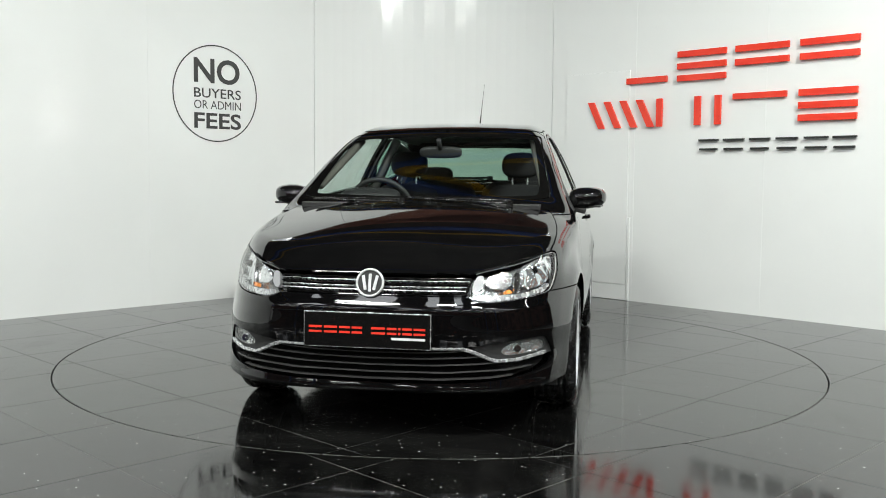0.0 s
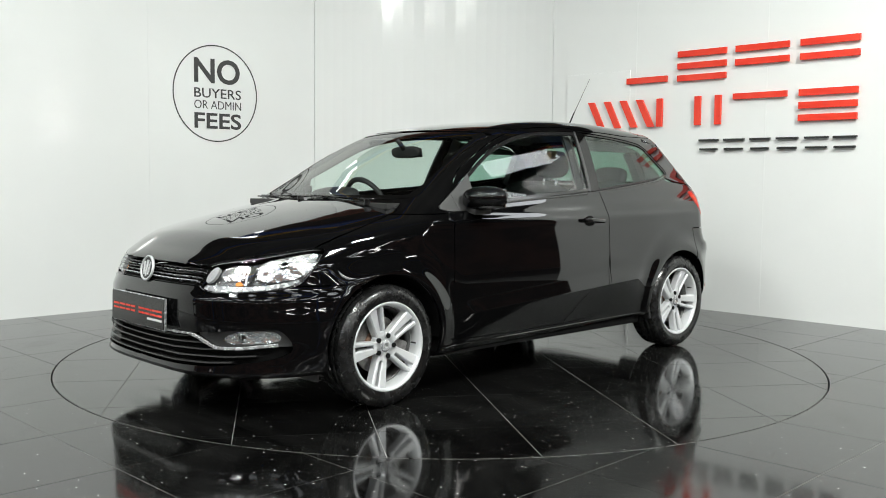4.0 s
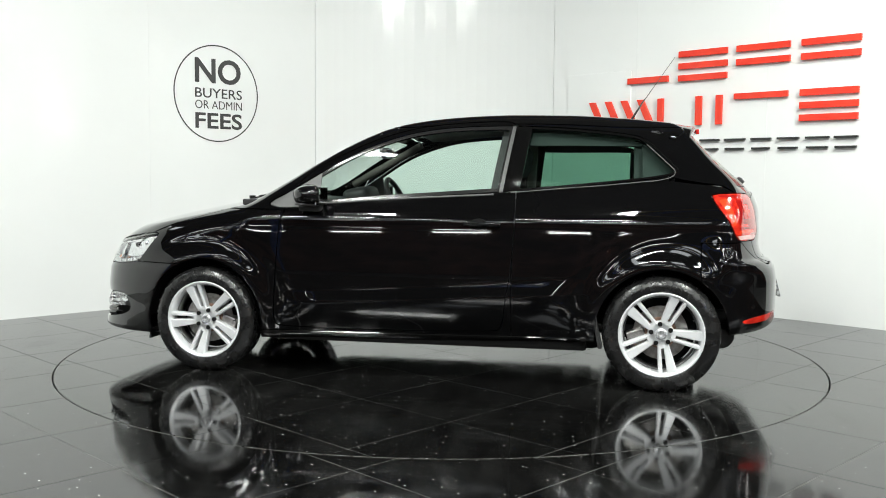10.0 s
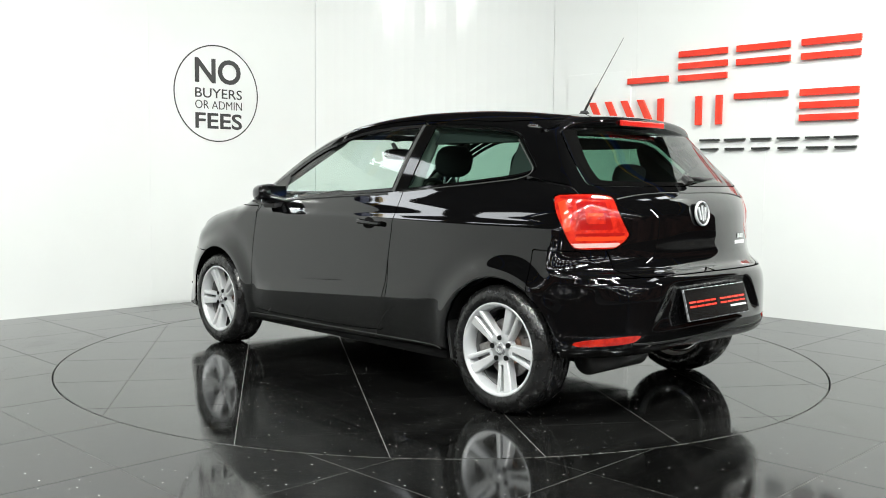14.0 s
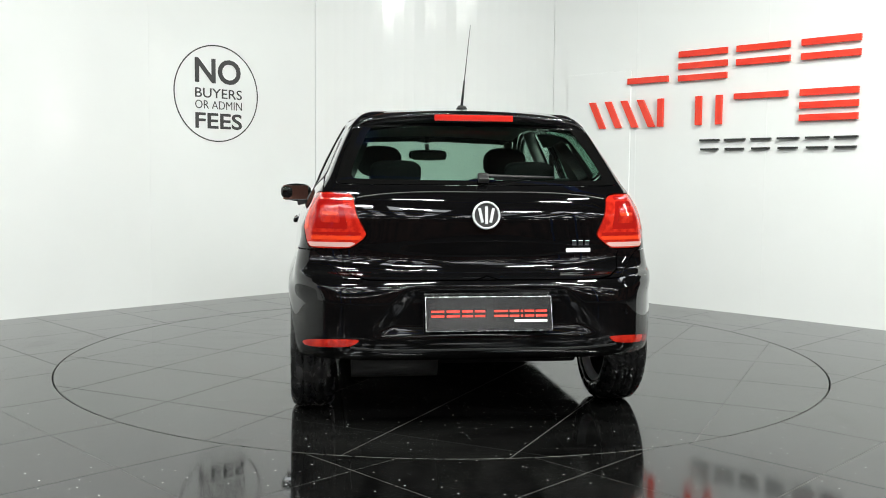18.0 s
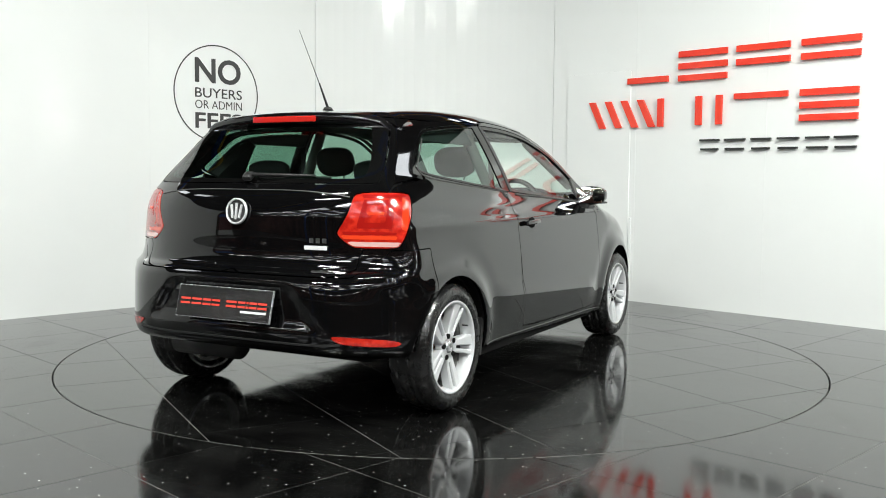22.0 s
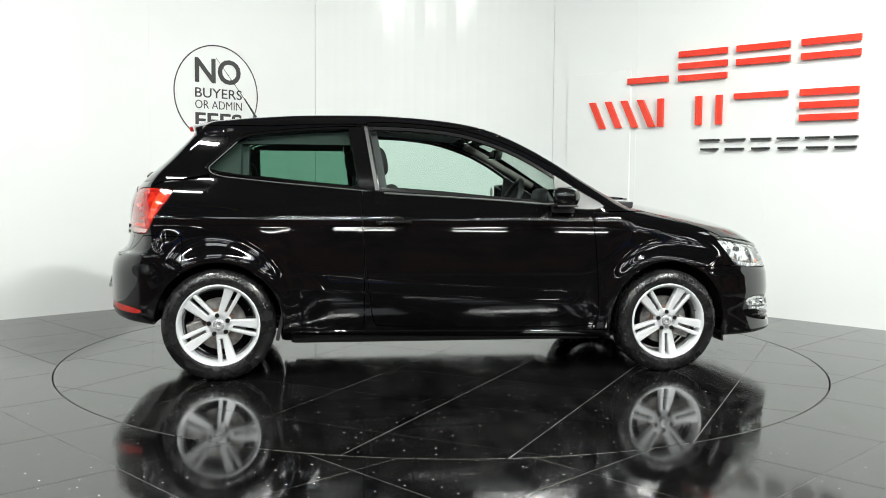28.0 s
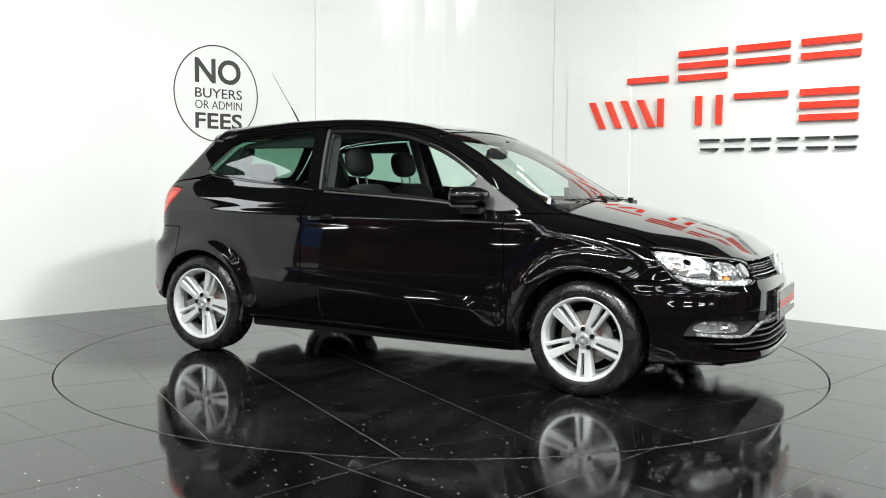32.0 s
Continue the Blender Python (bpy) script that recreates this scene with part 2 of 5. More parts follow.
def words(text, width, height, x, y, weight, parent, mat=None, name="lettering"):
    """A line of words fitted into width x height, lower left corner at x, y."""
    cu = bpy.data.curves.new(name, "FONT")
    cu.body, cu.extrude, cu.offset, cu.resolution_u = text, 0.001, weight, 4
    ob = new(name, cu)
    dg = bpy.context.evaluated_depsgraph_get()
    me = bpy.data.meshes.new_from_object(ob.evaluated_get(dg))
    bpy.data.objects.remove(ob)
    me.name = name
    co = np.empty(len(me.vertices) * 3)
    me.vertices.foreach_get("co", co)
    co = co.reshape(-1, 3)
    lo, hi = co.min(0), co.max(0)
    co[:, 0] = x + (co[:, 0] - lo[0]) / (hi[0] - lo[0]) * width
    co[:, 1] = y + (co[:, 1] - lo[1]) / (hi[1] - lo[1]) * height
    co[:, 2] = (co[:, 2] - lo[2])
    me.vertices.foreach_set("co", co.ravel())
    me.materials.append(mat or M_VINYL)
    ob = new(name, me)
    ob.parent = parent
    return ob


words("NO", 0.455, 0.215, -0.215, 0.085, 0.022, notice)
words("BUYERS", 0.465, 0.083, -0.215, -0.040, 0.004, notice)
words("OR ADMIN", 0.465, 0.072, -0.215, -0.135, -0.004, notice)
words("FEES", 0.465, 0.137, -0.215, -0.305, 0.018, notice)

# ---- the dealer's sign: raised red and black bars on the wall ----
sign = thing("wall_sign", "raised red and black bars of a dealer's sign", "sign")
sign.matrix_world = on_wall(UR, NR, 3.111, 0.0, 0.012)


def bar(x0, x1, z0, z1, mat, name="bar", slant=0.0):
    bm = prism([(x0, z0), (x1, z0), (x1 + slant, z1), (x0 + slant, z1)], 0, 0.022)
    part(name, bm, mat, sign, "black bar" if mat is M_INK else "")


# two rows of red bars and a short row of black ones
bar(-0.655, -0.250, 1.925, 1.977, M_RED)
for z in (1.918, 2.018, 2.118):
    bar(-0.150, 0.295, z, z + 0.050, M_RED)
for x0, x1 in ((0.376, 0.822), (0.911, 1.359)):
    bar(x0, x1, 2.118, 2.168, M_RED)
    bar(x0, x1, 2.010, 2.060, M_RED)
for x in (-1.068, -0.895, -0.725, -0.555):
    bar(x + 0.12, x + 0.185, 1.545, 1.785, M_RED, slant=-0.12)
for x in (-0.345, 0.020, 0.205):
    bar(x, x + 0.055, 1.545, 1.785, M_RED)
bar(0.365, 0.815, 1.740, 1.787, M_RED)
for z in (1.545, 1.640, 1.738):
    bar(0.911, 1.355, z, z + 0.050, M_RED)
for x0, x1 in ((0.069, 0.245), (0.290, 0.470), (0.52, 0.69), (0.74, 0.915), (0.965, 1.15), (1.185, 1.361)):
    bar(x0, x1, 1.410, 1.426, M_INK)
    bar(x0 + 0.01, x1 - 0.01, 1.335, 1.351, M_INK)

# ---- turntable, floor and their granite tiles ----
PITCH, GAP, TT_R = 0.613, 0.0036, 2.245


def tiles_in(cells, keep, top, parent, mat):
    """Granite tiles, one object each, with their cut edges."""
    for poly in cells:
        poly = keep(poly)
        if len(poly) < 3:
            continue
        cx, cy = sum(p[0] for p in poly) / len(poly), sum(p[1] for p in poly) / len(poly)
        lo = [(x, y, top - 0.010) for x, y in poly]
        hi = [(x, y, top) for x, y in poly]
        n = len(poly)
        mesh_object("tile", lo + hi, [tuple(range(n, 2 * n))] + [(i, (i + 1) % n, n + (i + 1) % n, n + i) for i in range(n)], mat, parent)


def cell(o, e1, e2, a0, a1, b0, b1):
    g = GAP / 2
    return [(o[0] + e1[0] * a + e2[0] * b, o[1] + e1[1] * a + e2[1] * b) for a, b in ((a0 + g, b0 + g), (a1 - g, b0 + g), (a1 - g, b1 - g), (a0 + g, b1 - g))]


def round_clip(poly, r, n=120):
    """A tile cut by the turntable's rim."""
    for i in range(n):
        a = 2 * math.pi * i / n
        c, s = math.cos(a), math.sin(a)
        poly = clip_poly(poly, lambda p: r - p[0] * c - p[1] * s, None)
        if not poly:
            break
    return poly



def disc(name, r, z0, z1, mat, parent=None, seg=160, hole=0.0):
    bm = bmesh.new()
    if hole:
        rs = [[bm.verts.new((q * math.cos(2 * math.pi * i / seg), q * math.sin(2 * math.pi * i / seg), z)) for i in range(seg)] for q, z in ((hole, z0), (r, z0), (r, z1), (hole, z1))]
        for a, b in zip(rs, rs[1:] + rs[:1]):
            for i in range(seg):
                bm.faces.new((a[i], a[(i + 1) % seg], b[(i + 1) % seg], b[i]))
        return part(name, bm, mat, parent)
    return part(name, cyl_bm(r, z1 - z0, Matrix.Translation((0, 0, (z0 + z1) / 2)), seg), mat, parent)


turntable = thing("turntable", "round motor turntable tiled in polished black granite", "turntable")
disc("deck", TT_R, -0.060, -0.0012, M_GROUT, turntable)
ang = radians(-33.4)
e1, e2 = (math.cos(ang), math.sin(ang)), (-math.sin(ang), math.cos(ang))
o = (-0.156 + 0.012 * e1[0] - 0.035 * e2[0], -1.299 + 0.012 * e1[1] - 0.035 * e2[1])
TP = 0.600
rows_b = [TP * k for k in range(-2, 7)]
cells = [cell(o, e1, e2, (i - 6) * TP, (i - 5) * TP, b0, b1) for i in range(12) for b0, b1 in zip(rows_b, rows_b[1:])]
tiles_in(cells, lambda p: round_clip(p, TT_R - 0.001), 0.0, turntable, M_TILE)

floor = tagged(new("floor"), "polished black granite floor with pale flecks and grey joints", kind="structure")
# screed with a round pit for the turntable
bm = bmesh.new()
seg = 160
FLOOR_HALF = 8.2
inner = [(TT_R + 0.009) * Vector((math.cos(2 * math.pi * i / seg), math.sin(2 * math.pi * i / seg))) for i in range(seg)]
outer = []
for v in inner:
    k = FLOOR_HALF / max(abs(v.x), abs(v.y))
    outer.append(v * k)
vi = [bm.verts.new((v.x, v.y, -0.0012)) for v in inner]
vo = [bm.verts.new((v.x, v.y, -0.0012)) for v in outer]
for i in range(seg):
    j = (i + 1) % seg
    bm.faces.new((vi[i], vi[j], vo[j], vo[i]))
part("screed", bm, M_GROUT, floor)
disc("pit_ring", TT_R + 0.020, -0.070, -0.0015, M_INK, floor, hole=TT_R + 0.0088)
disc("pit", TT_R + 0.0085, -0.075, -0.070, M_INK, floor)


def ring_cut(poly, r, n=180):
    """What is left of a tile outside the turntable's rim, as convex pieces slice by slice."""
    near = min(math.hypot(a[0] + (b[0] - a[0]) * i / 20, a[1] + (b[1] - a[1]) * i / 20) for a, b in zip(poly, poly[1:] + poly[:1]) for i in range(21))
    if near >= r:
        return [poly]
    out, step = [], 2 * math.pi / n
    for i in range(n):
        a0, a1 = i * step, (i + 1) * step
        q = clip_poly(poly, lambda p: p[1] * math.cos(a0) - p[0] * math.sin(a0), None)
        q = clip_poly(q, lambda p: p[0] * math.sin(a1) - p[1] * math.cos(a1), None) if q else q
        q = clip_poly(q, lambda p: p[0] * math.cos(a0 + step / 2) + p[1] * math.sin(a0 + step / 2) - r * math.cos(step / 2), None) if q else q
        if len(q) > 2:
            out.append(q)
    return out


def cut_tile(pieces, top, parent, mat):
    """One tile object made of convex pieces."""
    vs, fs = [], []
    for poly in pieces:
        n, k = len(poly), len(vs)
        vs += [(x, y, top) for x, y in poly] + [(x, y, top - 0.010) for x, y in poly]
        fs.append(tuple(range(k, k + n)))
        fs += [(k + n + i, k + n + (i + 1) % n, k + (i + 1) % n, k + i) for i in range(n)]
    if fs:
        mesh_object("tile", vs, fs, mat, parent)


s45 = 2 ** -0.5
f1, f2, fo = (s45, s45), (-s45, s45), (-0.323, -2.401)


def bay_inside(poly):
    for u, n, d in ((UL, NL, 0), (UR, NR, 0)):
        poly = clip_poly(poly, lambda p: (Vector(p) - CORNER).dot(n), None) if poly else poly
    for inside in (lambda p: p[1] + FLOOR_HALF, lambda p: FLOOR_HALF - p[0], lambda p: FLOOR_HALF + p[0]):
        poly = clip_poly(poly, inside, None) if poly else poly
    return poly


for i in range(-15, 18):
    for j in range(-15, 18):
        c = cell(fo, f1, f2, i * PITCH, (i + 1) * PITCH, j * PITCH, (j + 1) * PITCH)
        mx, my = sum(p[0] for p in c) / 4, sum(p[1] for p in c) / 4
        if my < -FLOOR_HALF - 0.4 or abs(mx) > FLOOR_HALF + 0.4 or math.hypot(mx, my) < TT_R - 0.45:
            continue
        pieces = [bay_inside(q) for q in ring_cut(c, TT_R + 0.009)]
        cut_tile([q for q in pieces if len(q) > 2], 0.0, floor, M_TILE)


# ---- the hall that the bay opens into, known from its mirror images ----
HALL = 26.0
FLOOR_STRIPS = (("floor_hall", -HALL, HALL, -30.0, -FLOOR_HALF), ("floor_hall_west", -HALL, -FLOOR_HALF, -FLOOR_HALF, 9.0), ("floor_hall_east", FLOOR_HALF, HALL, -FLOOR_HALF, 9.0))
for name, x0, x1, y0, y1 in FLOOR_STRIPS:
    tagged(part(name, box_bm(x0, x1, y0, y1, -0.2, -0.004), M_HALLFLOOR, None), "dark polished hall floor", kind="structure")
for name, a in (("wall_back", (-HALL, HALL, -30.3, -30, -0.2, 6.4)), ("wall_west", (-HALL - 0.3, -HALL, -30, 9, -0.2, 6.4)), ("wall_east", (HALL, HALL + 0.3, -30, 9, -0.2, 6.4)), ("wall_north", (-HALL, HALL, 9, 9.3, -0.2, 6.4))):
    tagged(part(name, box_bm(*a), M_HALLWALL, None), "dark red-brown clad wall of the hall", kind="structure")
tagged(part("ceiling", box_bm(-HALL - 0.3, HALL + 0.3, -30.3, 9.3, 6.4, 6.6), M_ROOF, None), "dark sheet roof of the hall", kind="structure")
# roof lights in rows; the eight north of y=-2 are added, lighting the frames
ROOF_LIGHTS = [(x, y) for x in (-19.5, -16.5, -13.5, -10.5, -7.5, -4.5, -1.5, 1.5, 4.5, 7.5, 10.5, 13.5, 16.5, 19.5) for y in (-10.2, -13.0, -15.8)] + [(x, y) for x in (-8.5, 8.5) for y in (-1.0, 1.6, 4.2)] + [(-4.2, 7.6), (4.2, 7.6)]
for x, y in ROOF_LIGHTS:
    s = thing("roof_light", "milky white daylight or added fill panel in the dark roof", "skylight", "roof lights of the hall")
    s.location = (x, y, 6.33)
    part("sheet", box_bm(-0.55, 0.55, -0.75, 0.75, -0.02, 0.02, bevel=0.005), M_SKYLIGHT, s)
    part("kerb", box_bm(-0.62, 0.62, -0.82, 0.82, 0.02, 0.07), M_ROOF, s)
# steel frames
for k, y in enumerate((6.4, 2.2, -1.6, -6.0, -11.6, -17.2)):
    f = thing("roof_truss", "yellow and blue painted steel roof frame", "truss", "steel frames of the hall")
    f.location = (0, y, 0)
    part("beam", box_bm(-HALL + 0.1, HALL - 0.1, -0.10, 0.10, 5.55, 5.80, bevel=0.01), M_BLUE, f)
    for i in range(-11, 11):
        x0, x1 = i * 2.2, (i + 1) * 2.2
        z0, z1 = (5.80, 6.38) if i % 2 else (6.38, 5.80)
        d = Vector((x1 - x0, 0, z1 - z0))
        m = Matrix.Translation((x0, 0, z0)) @ d.to_track_quat("X", "Z").to_matrix().to_4x4()
        part("brace", box_bm(0, d.length, -0.05, 0.05, -0.05, 0.05, m=m), M_YELLOW, f)
    for x in (-11.0, 11.0) if k > 3 else ():
        part("post", box_bm(x - 0.12, x + 0.12, -0.12, 0.12, -0.002, 5.55, bevel=0.01), M_BLUE, f)
# tube fittings
for x, y in TUBES:
    t = thing("tube_fitting", "white tube light fitting hung on thin rods", "ceiling light", "tube fittings of the hall")
    t.location = (x, y, 4.56)
    part("housing", box_bm(-0.78, 0.78, -0.12, 0.12, 0.01, 0.07, bevel=0.01), M_WALL, t)
    for sx in (-0.6, 0.6):
        part("rod", cyl_bm(0.006, 1.78, Matrix.Translation((sx, 0, 0.95)), 8), M_INK, t)
FAR_TUBES = [(x, y, 3.95) for y in (-11.0, -18.0) for x in range(-21, 22, 3)]
FAR_TUBES += [(x, -7.2, 4.55) for x in (-19.2, -16.0, -12.8, -9.6, -6.4, 6.4, 9.6, 12.8, 16.0, 19.2)]
for x, y, z in FAR_TUBES:
    t = thing("tube_fitting", "white tube light fitting hung on thin rods", "ceiling light", "tube fittings of the hall")
    t.location = (x, y, z)
    part("housing", box_bm(-0.78, 0.78, -0.07, 0.07, 0.02, 0.07, bevel=0.01), M_WALL, t)
    part("tube", box_bm(-0.74, 0.74, -0.04, 0.04, -0.02, 0.015, bevel=0.01), M_TUBE, t)
    for sx in (-0.6, 0.6):
        part("rod", cyl_bm(0.006, 6.34 - z, Matrix.Translation((sx, 0, 0.06 + (6.34 - z) / 2)), 8), M_INK, t)
for x, y in FLOODS:
    t = thing("floodlight", "black floodlight hung on a rod", "floodlight", "floodlights over the bay")
    t.location = (x, y, 4.40)
    part("body", box_bm(-0.48, 0.48, -0.10, 0.10, 0.04, 0.14, bevel=0.02), M_INK, t)
    part("rod", cyl_bm(0.012, 1.90, Matrix.Translation((0, 0, 1.06)), 8), M_INK, t)
# a printed stand-up board past the end of the left wall, seen mirrored in the car
t = thing("display_board", "blue, white and dark red printed board on two feet", "display board")
t.matrix_world = on_wall(UL, NL, 12.25, 0.0, 0.0)
part("panel", box_bm(-0.45, 0.45, 0.10, 0.55, -0.015, 0.015, bevel=0.003), M_WALL, t, "white lower panel")
part("panel", box_bm(-0.45, 0.45, 0.552, 1.25, -0.015, 0.015, bevel=0.003), M_BOARDRED, t, "dark red middle panel")
part("panel", box_bm(-0.45, 0.45, 1.252, 2.00, -0.015, 0.015, bevel=0.003), M_BOARDBLUE, t, "blue upper panel")
for sx in (-0.35, 0.35):
    part("foot", box_bm(sx - 0.02, sx + 0.02, -0.002, 0.10, -0.20, 0.20, bevel=0.004), M_INK, t)
# an unseen light strip and stand, added for a bright streak in the wall
t = thing("light_stand", "added upright white light strip on a black stand", "light stand")
t.location = (5.0, -1.9, 0)
part("strip", box_bm(-0.03, 0.03, -0.03, 0.03, 1.5, 2.5, bevel=0.01), M_TUBE, t)
part("pole", cyl_bm(0.02, 1.5, Matrix.Translation((0, 0, 0.75)), 12), M_INK, t)
part("foot", cyl_bm(0.20, 0.02, Matrix.Translation((0, 0, 0.010)), 24), M_INK, t)


# ---- the car: one smooth body form, cut into its panels ----
def curve(*pts):
    """A smooth curve through (at, value) pairs, as a function of an array (monotone cubic)."""
    p = sorted(pts)
    x, y = np.array([a for a, _ in p], float), np.array([b for _, b in p], float)
    h, d = np.diff(x), np.diff(y) / np.diff(x)
    m = np.zeros_like(x)
    w1, w2 = 2 * h[1:] + h[:-1], h[1:] + 2 * h[:-1]
    same = d[1:] * d[:-1] > 0
    dd = np.where(same, 1, 0)
    m[1:-1] = np.where(same, (w1 + w2) / (w1 / np.where(d[:-1] == 0, 1, d[:-1]) + w2 / np.where(d[1:] == 0, 1, d[1:])), 0) * dd
    m[0], m[-1] = d[0], d[-1]
    gx = np.linspace(x[0], x[-1], 2400)
    i = np.clip(np.searchsorted(x, gx) - 1, 0, len(x) - 2)
    t = (gx - x[i]) / h[i]
    gy = (1 + 2 * t) * (1 - t) ** 2 * y[i] + t * (1 - t) ** 2 * h[i] * m[i] + t * t * (3 - 2 * t) * y[i + 1] + t * t * (t - 1) * h[i] * m[i + 1]
    k = np.hanning(41)
    k /= k.sum()
    pad = np.concatenate([gy[0] + (gy[1] - gy[0]) * np.arange(-20, 0), gy, gy[-1] + (gy[-1] - gy[-2]) * np.arange(1, 21)])
    gy = np.convolve(pad, k, "valid")
    lo, hi = (gy[1] - gy[0]) / (gx[1] - gx[0]), (gy[-1] - gy[-2]) / (gx[1] - gx[0])

    def f(v):
        r = np.interp(v, gx, gy)
        return r + np.where(v < gx[0], (v - gx[0]) * lo, 0) + np.where(v > gx[-1], (v - gx[-1]) * hi, 0)
    return f


def smax(a, b, k):
    h = np.clip(0.5 + 0.5 * (a - b) / k, 0, 1)
    return b + (a - b) * h + k * h * (1 - h)


AXLE, HUB_Z, ARCH_R = 1.235, 0.295, 0.337
top_line = curve((2.20, 0.600), (2.09, 0.662), (1.99, 0.728), (1.90, 0.772), (1.75, 0.825), (1.57, 0.872), (1.39, 0.910), (1.215, 0.944), (1.10, 0.966), (1.03, 0.990),
                 (0.97, 1.020), (0.866, 1.078), (0.69, 1.184), (0.52, 1.277), (0.35, 1.350), (0.19, 1.394), (0.0, 1.421), (-0.17, 1.434), (-0.40, 1.442), (-0.7, 1.439), (-1.0, 1.423), (-1.2, 1.405), (-1.45, 1.374), (-1.9, 1.30))
crown = curve((2.2, 0.06), (1.6, 0.10), (1.1, 0.09), (0.9, 0.055), (0.3, 0.050), (-0.5, 0.045), (-1.4, 0.055), (-1.9, 0.06))
plan = curve((2.3, 0.772), (2.0, 0.787), (1.7, 0.809), (1.3, 0.824), (0.8, 0.829), (0.0, 0.831), (-0.8, 0.831), (-1.3, 0.828), (-1.7, 0.813), (-2.0, 0.785))
tuck = curve((0.10, 0.080), (0.20, 0.044), (0.26, 0.028), (0.33, 0.014), (0.45, 0.003), (0.55, 0.000), (0.62, 0.003), (0.70, 0.009), (0.78, 0.017), (0.835, 0.024), (0.865, 0.030), (0.90, 0.045), (0.94, 0.064), (0.985, 0.088),
             (1.02, 0.105), (1.10, 0.139), (1.20, 0.185), (1.30, 0.237), (1.40, 0.298), (1.5, 0.37))
nose = curve((0.10, 1.955), (0.19, 2.025), (0.24, 2.056), (0.36, 2.040), (0.45, 2.050), (0.53, 2.050), (0.58, 2.035), (0.63, 2.015), (0.69, 1.978), (0.75, 1.90), (0.90, 1.72))
nose_cut = curve((0.10, 0.02), (0.24, 0.03), (0.36, 0.06), (0.45, 0.09), (0.52, 0.15), (0.60, 0.20), (0.68, 0.17), (0.78, 0.10), (0.95, 0.05))
tail = curve((0.10, 1.68), (0.24, 1.755), (0.31, 1.814), (0.35, 1.842), (0.42, 1.852), (0.55, 1.853), (0.62, 1.850), (0.660, 1.830), (0.69, 1.788), (0.75, 1.773), (0.82, 1.777), (0.90, 1.775), (0.98, 1.752), (1.05, 1.698), (1.20, 1.535), (1.36, 1.375), (1.5, 1.24))
hem = curve((2.1, 0.195), (0.9, 0.198), (-0.9, 0.240), (-1.35, 0.265), (-1.55, 0.296), (-1.75, 0.308), (-1.95, 0.325))
tail_pow = curve((0.1, 5.6), (0.55, 5.4), (0.66, 4.0), (0.9, 3.0), (1.05, 3.2), (1.4, 3.2))
tail_bow = curve((0.1, 0.90), (0.55, 0.88), (0.63, 0.62), (0.68, 0.50), (0.9, 0.42), (1.05, 0.42), (1.4, 0.34))


def soft_step(x, a, b):
    t = np.clip((x - a) / (b - a), 0, 1)
    return t * t * (3 - 2 * t)


def side_width(x, z):
    w = plan(x) - tuck(z)
    # the cabin narrows towards the tail
    w = w - 0.034 * soft_step(-x, 0.5, 1.7) * soft_step(z, 0.9, 1.1) - 0.02 * soft_step(x, 0.5, 1.1) * soft_step(z, 0.95, 1.2)
    # pinched flanks under the tail lamps' shoulder, and beside the hood
    w = w - 0.020 * soft_step(-x, 0.8, 1.6) * np.exp(-((z - 0.83) / 0.12) ** 2) + 0.008 * soft_step(-x, 0.8, 1.6) * np.exp(-((z - 1.01) / 0.06) ** 2)
    w = w - 0.030 * soft_step(x, 1.0, 1.5) * soft_step(z, 0.58, 0.72)
    # swage low on the doors: a band tilted to the sky between two edges that rise to the back
    hi, lo = 0.516 - 0.062 * x, 0.443 - 0.058 * x
    fade = soft_step(x, -0.93, -0.62) * (1 - soft_step(x, 0.58, 0.82))
    w = w + 0.017 * fade * np.where(z > lo, np.clip((hi - z) / (hi - lo), 0, 1), np.clip(1 - (lo - z) / 0.20, 0, 1))
    # the doors' foot turns in under the swage
    w = w - 0.007 * fade * soft_step(-z, -0.43, -0.23)
    # shoulder crease
    w = w + 0.004 * np.exp(-((z - 0.862) / 0.024) ** 2) * soft_step(x, -1.75, -1.4) * (1 - soft_step(x, 1.3, 1.7))
    # flared wheel arches
    for cx in (AXLE, -AXLE):
        r = np.hypot(x - cx, z - HUB_Z)
        w = w + 0.015 * np.exp(-((r - ARCH_R - 0.015) / 0.055) ** 2) - 0.003 * np.exp(-((r - ARCH_R - 0.125) / 0.050) ** 2) * soft_step(z, 0.3, 0.45)
    return w


def front_x(y, z):
    y = np.abs(y)
    n = nose(z) - 1.12 * y ** 4.5 - 0.035 * y ** 2 - nose_cut(z) * y ** 3
    # chin spoiler
    return n + 0.022 * np.exp(-((z - 0.205) / 0.022) ** 2)


def rear_x(y, z):
    y = np.abs(y)
    dent = soft_step(0.51 - 0.75 * (z - 0.43) - y, 0.0, 0.09) * soft_step(z, 0.410, 0.470) * (1 - soft_step(z, 0.580, 0.640))
    return -tail(z) + tail_bow(z) * y ** tail_pow(z) + 0.015 * dent


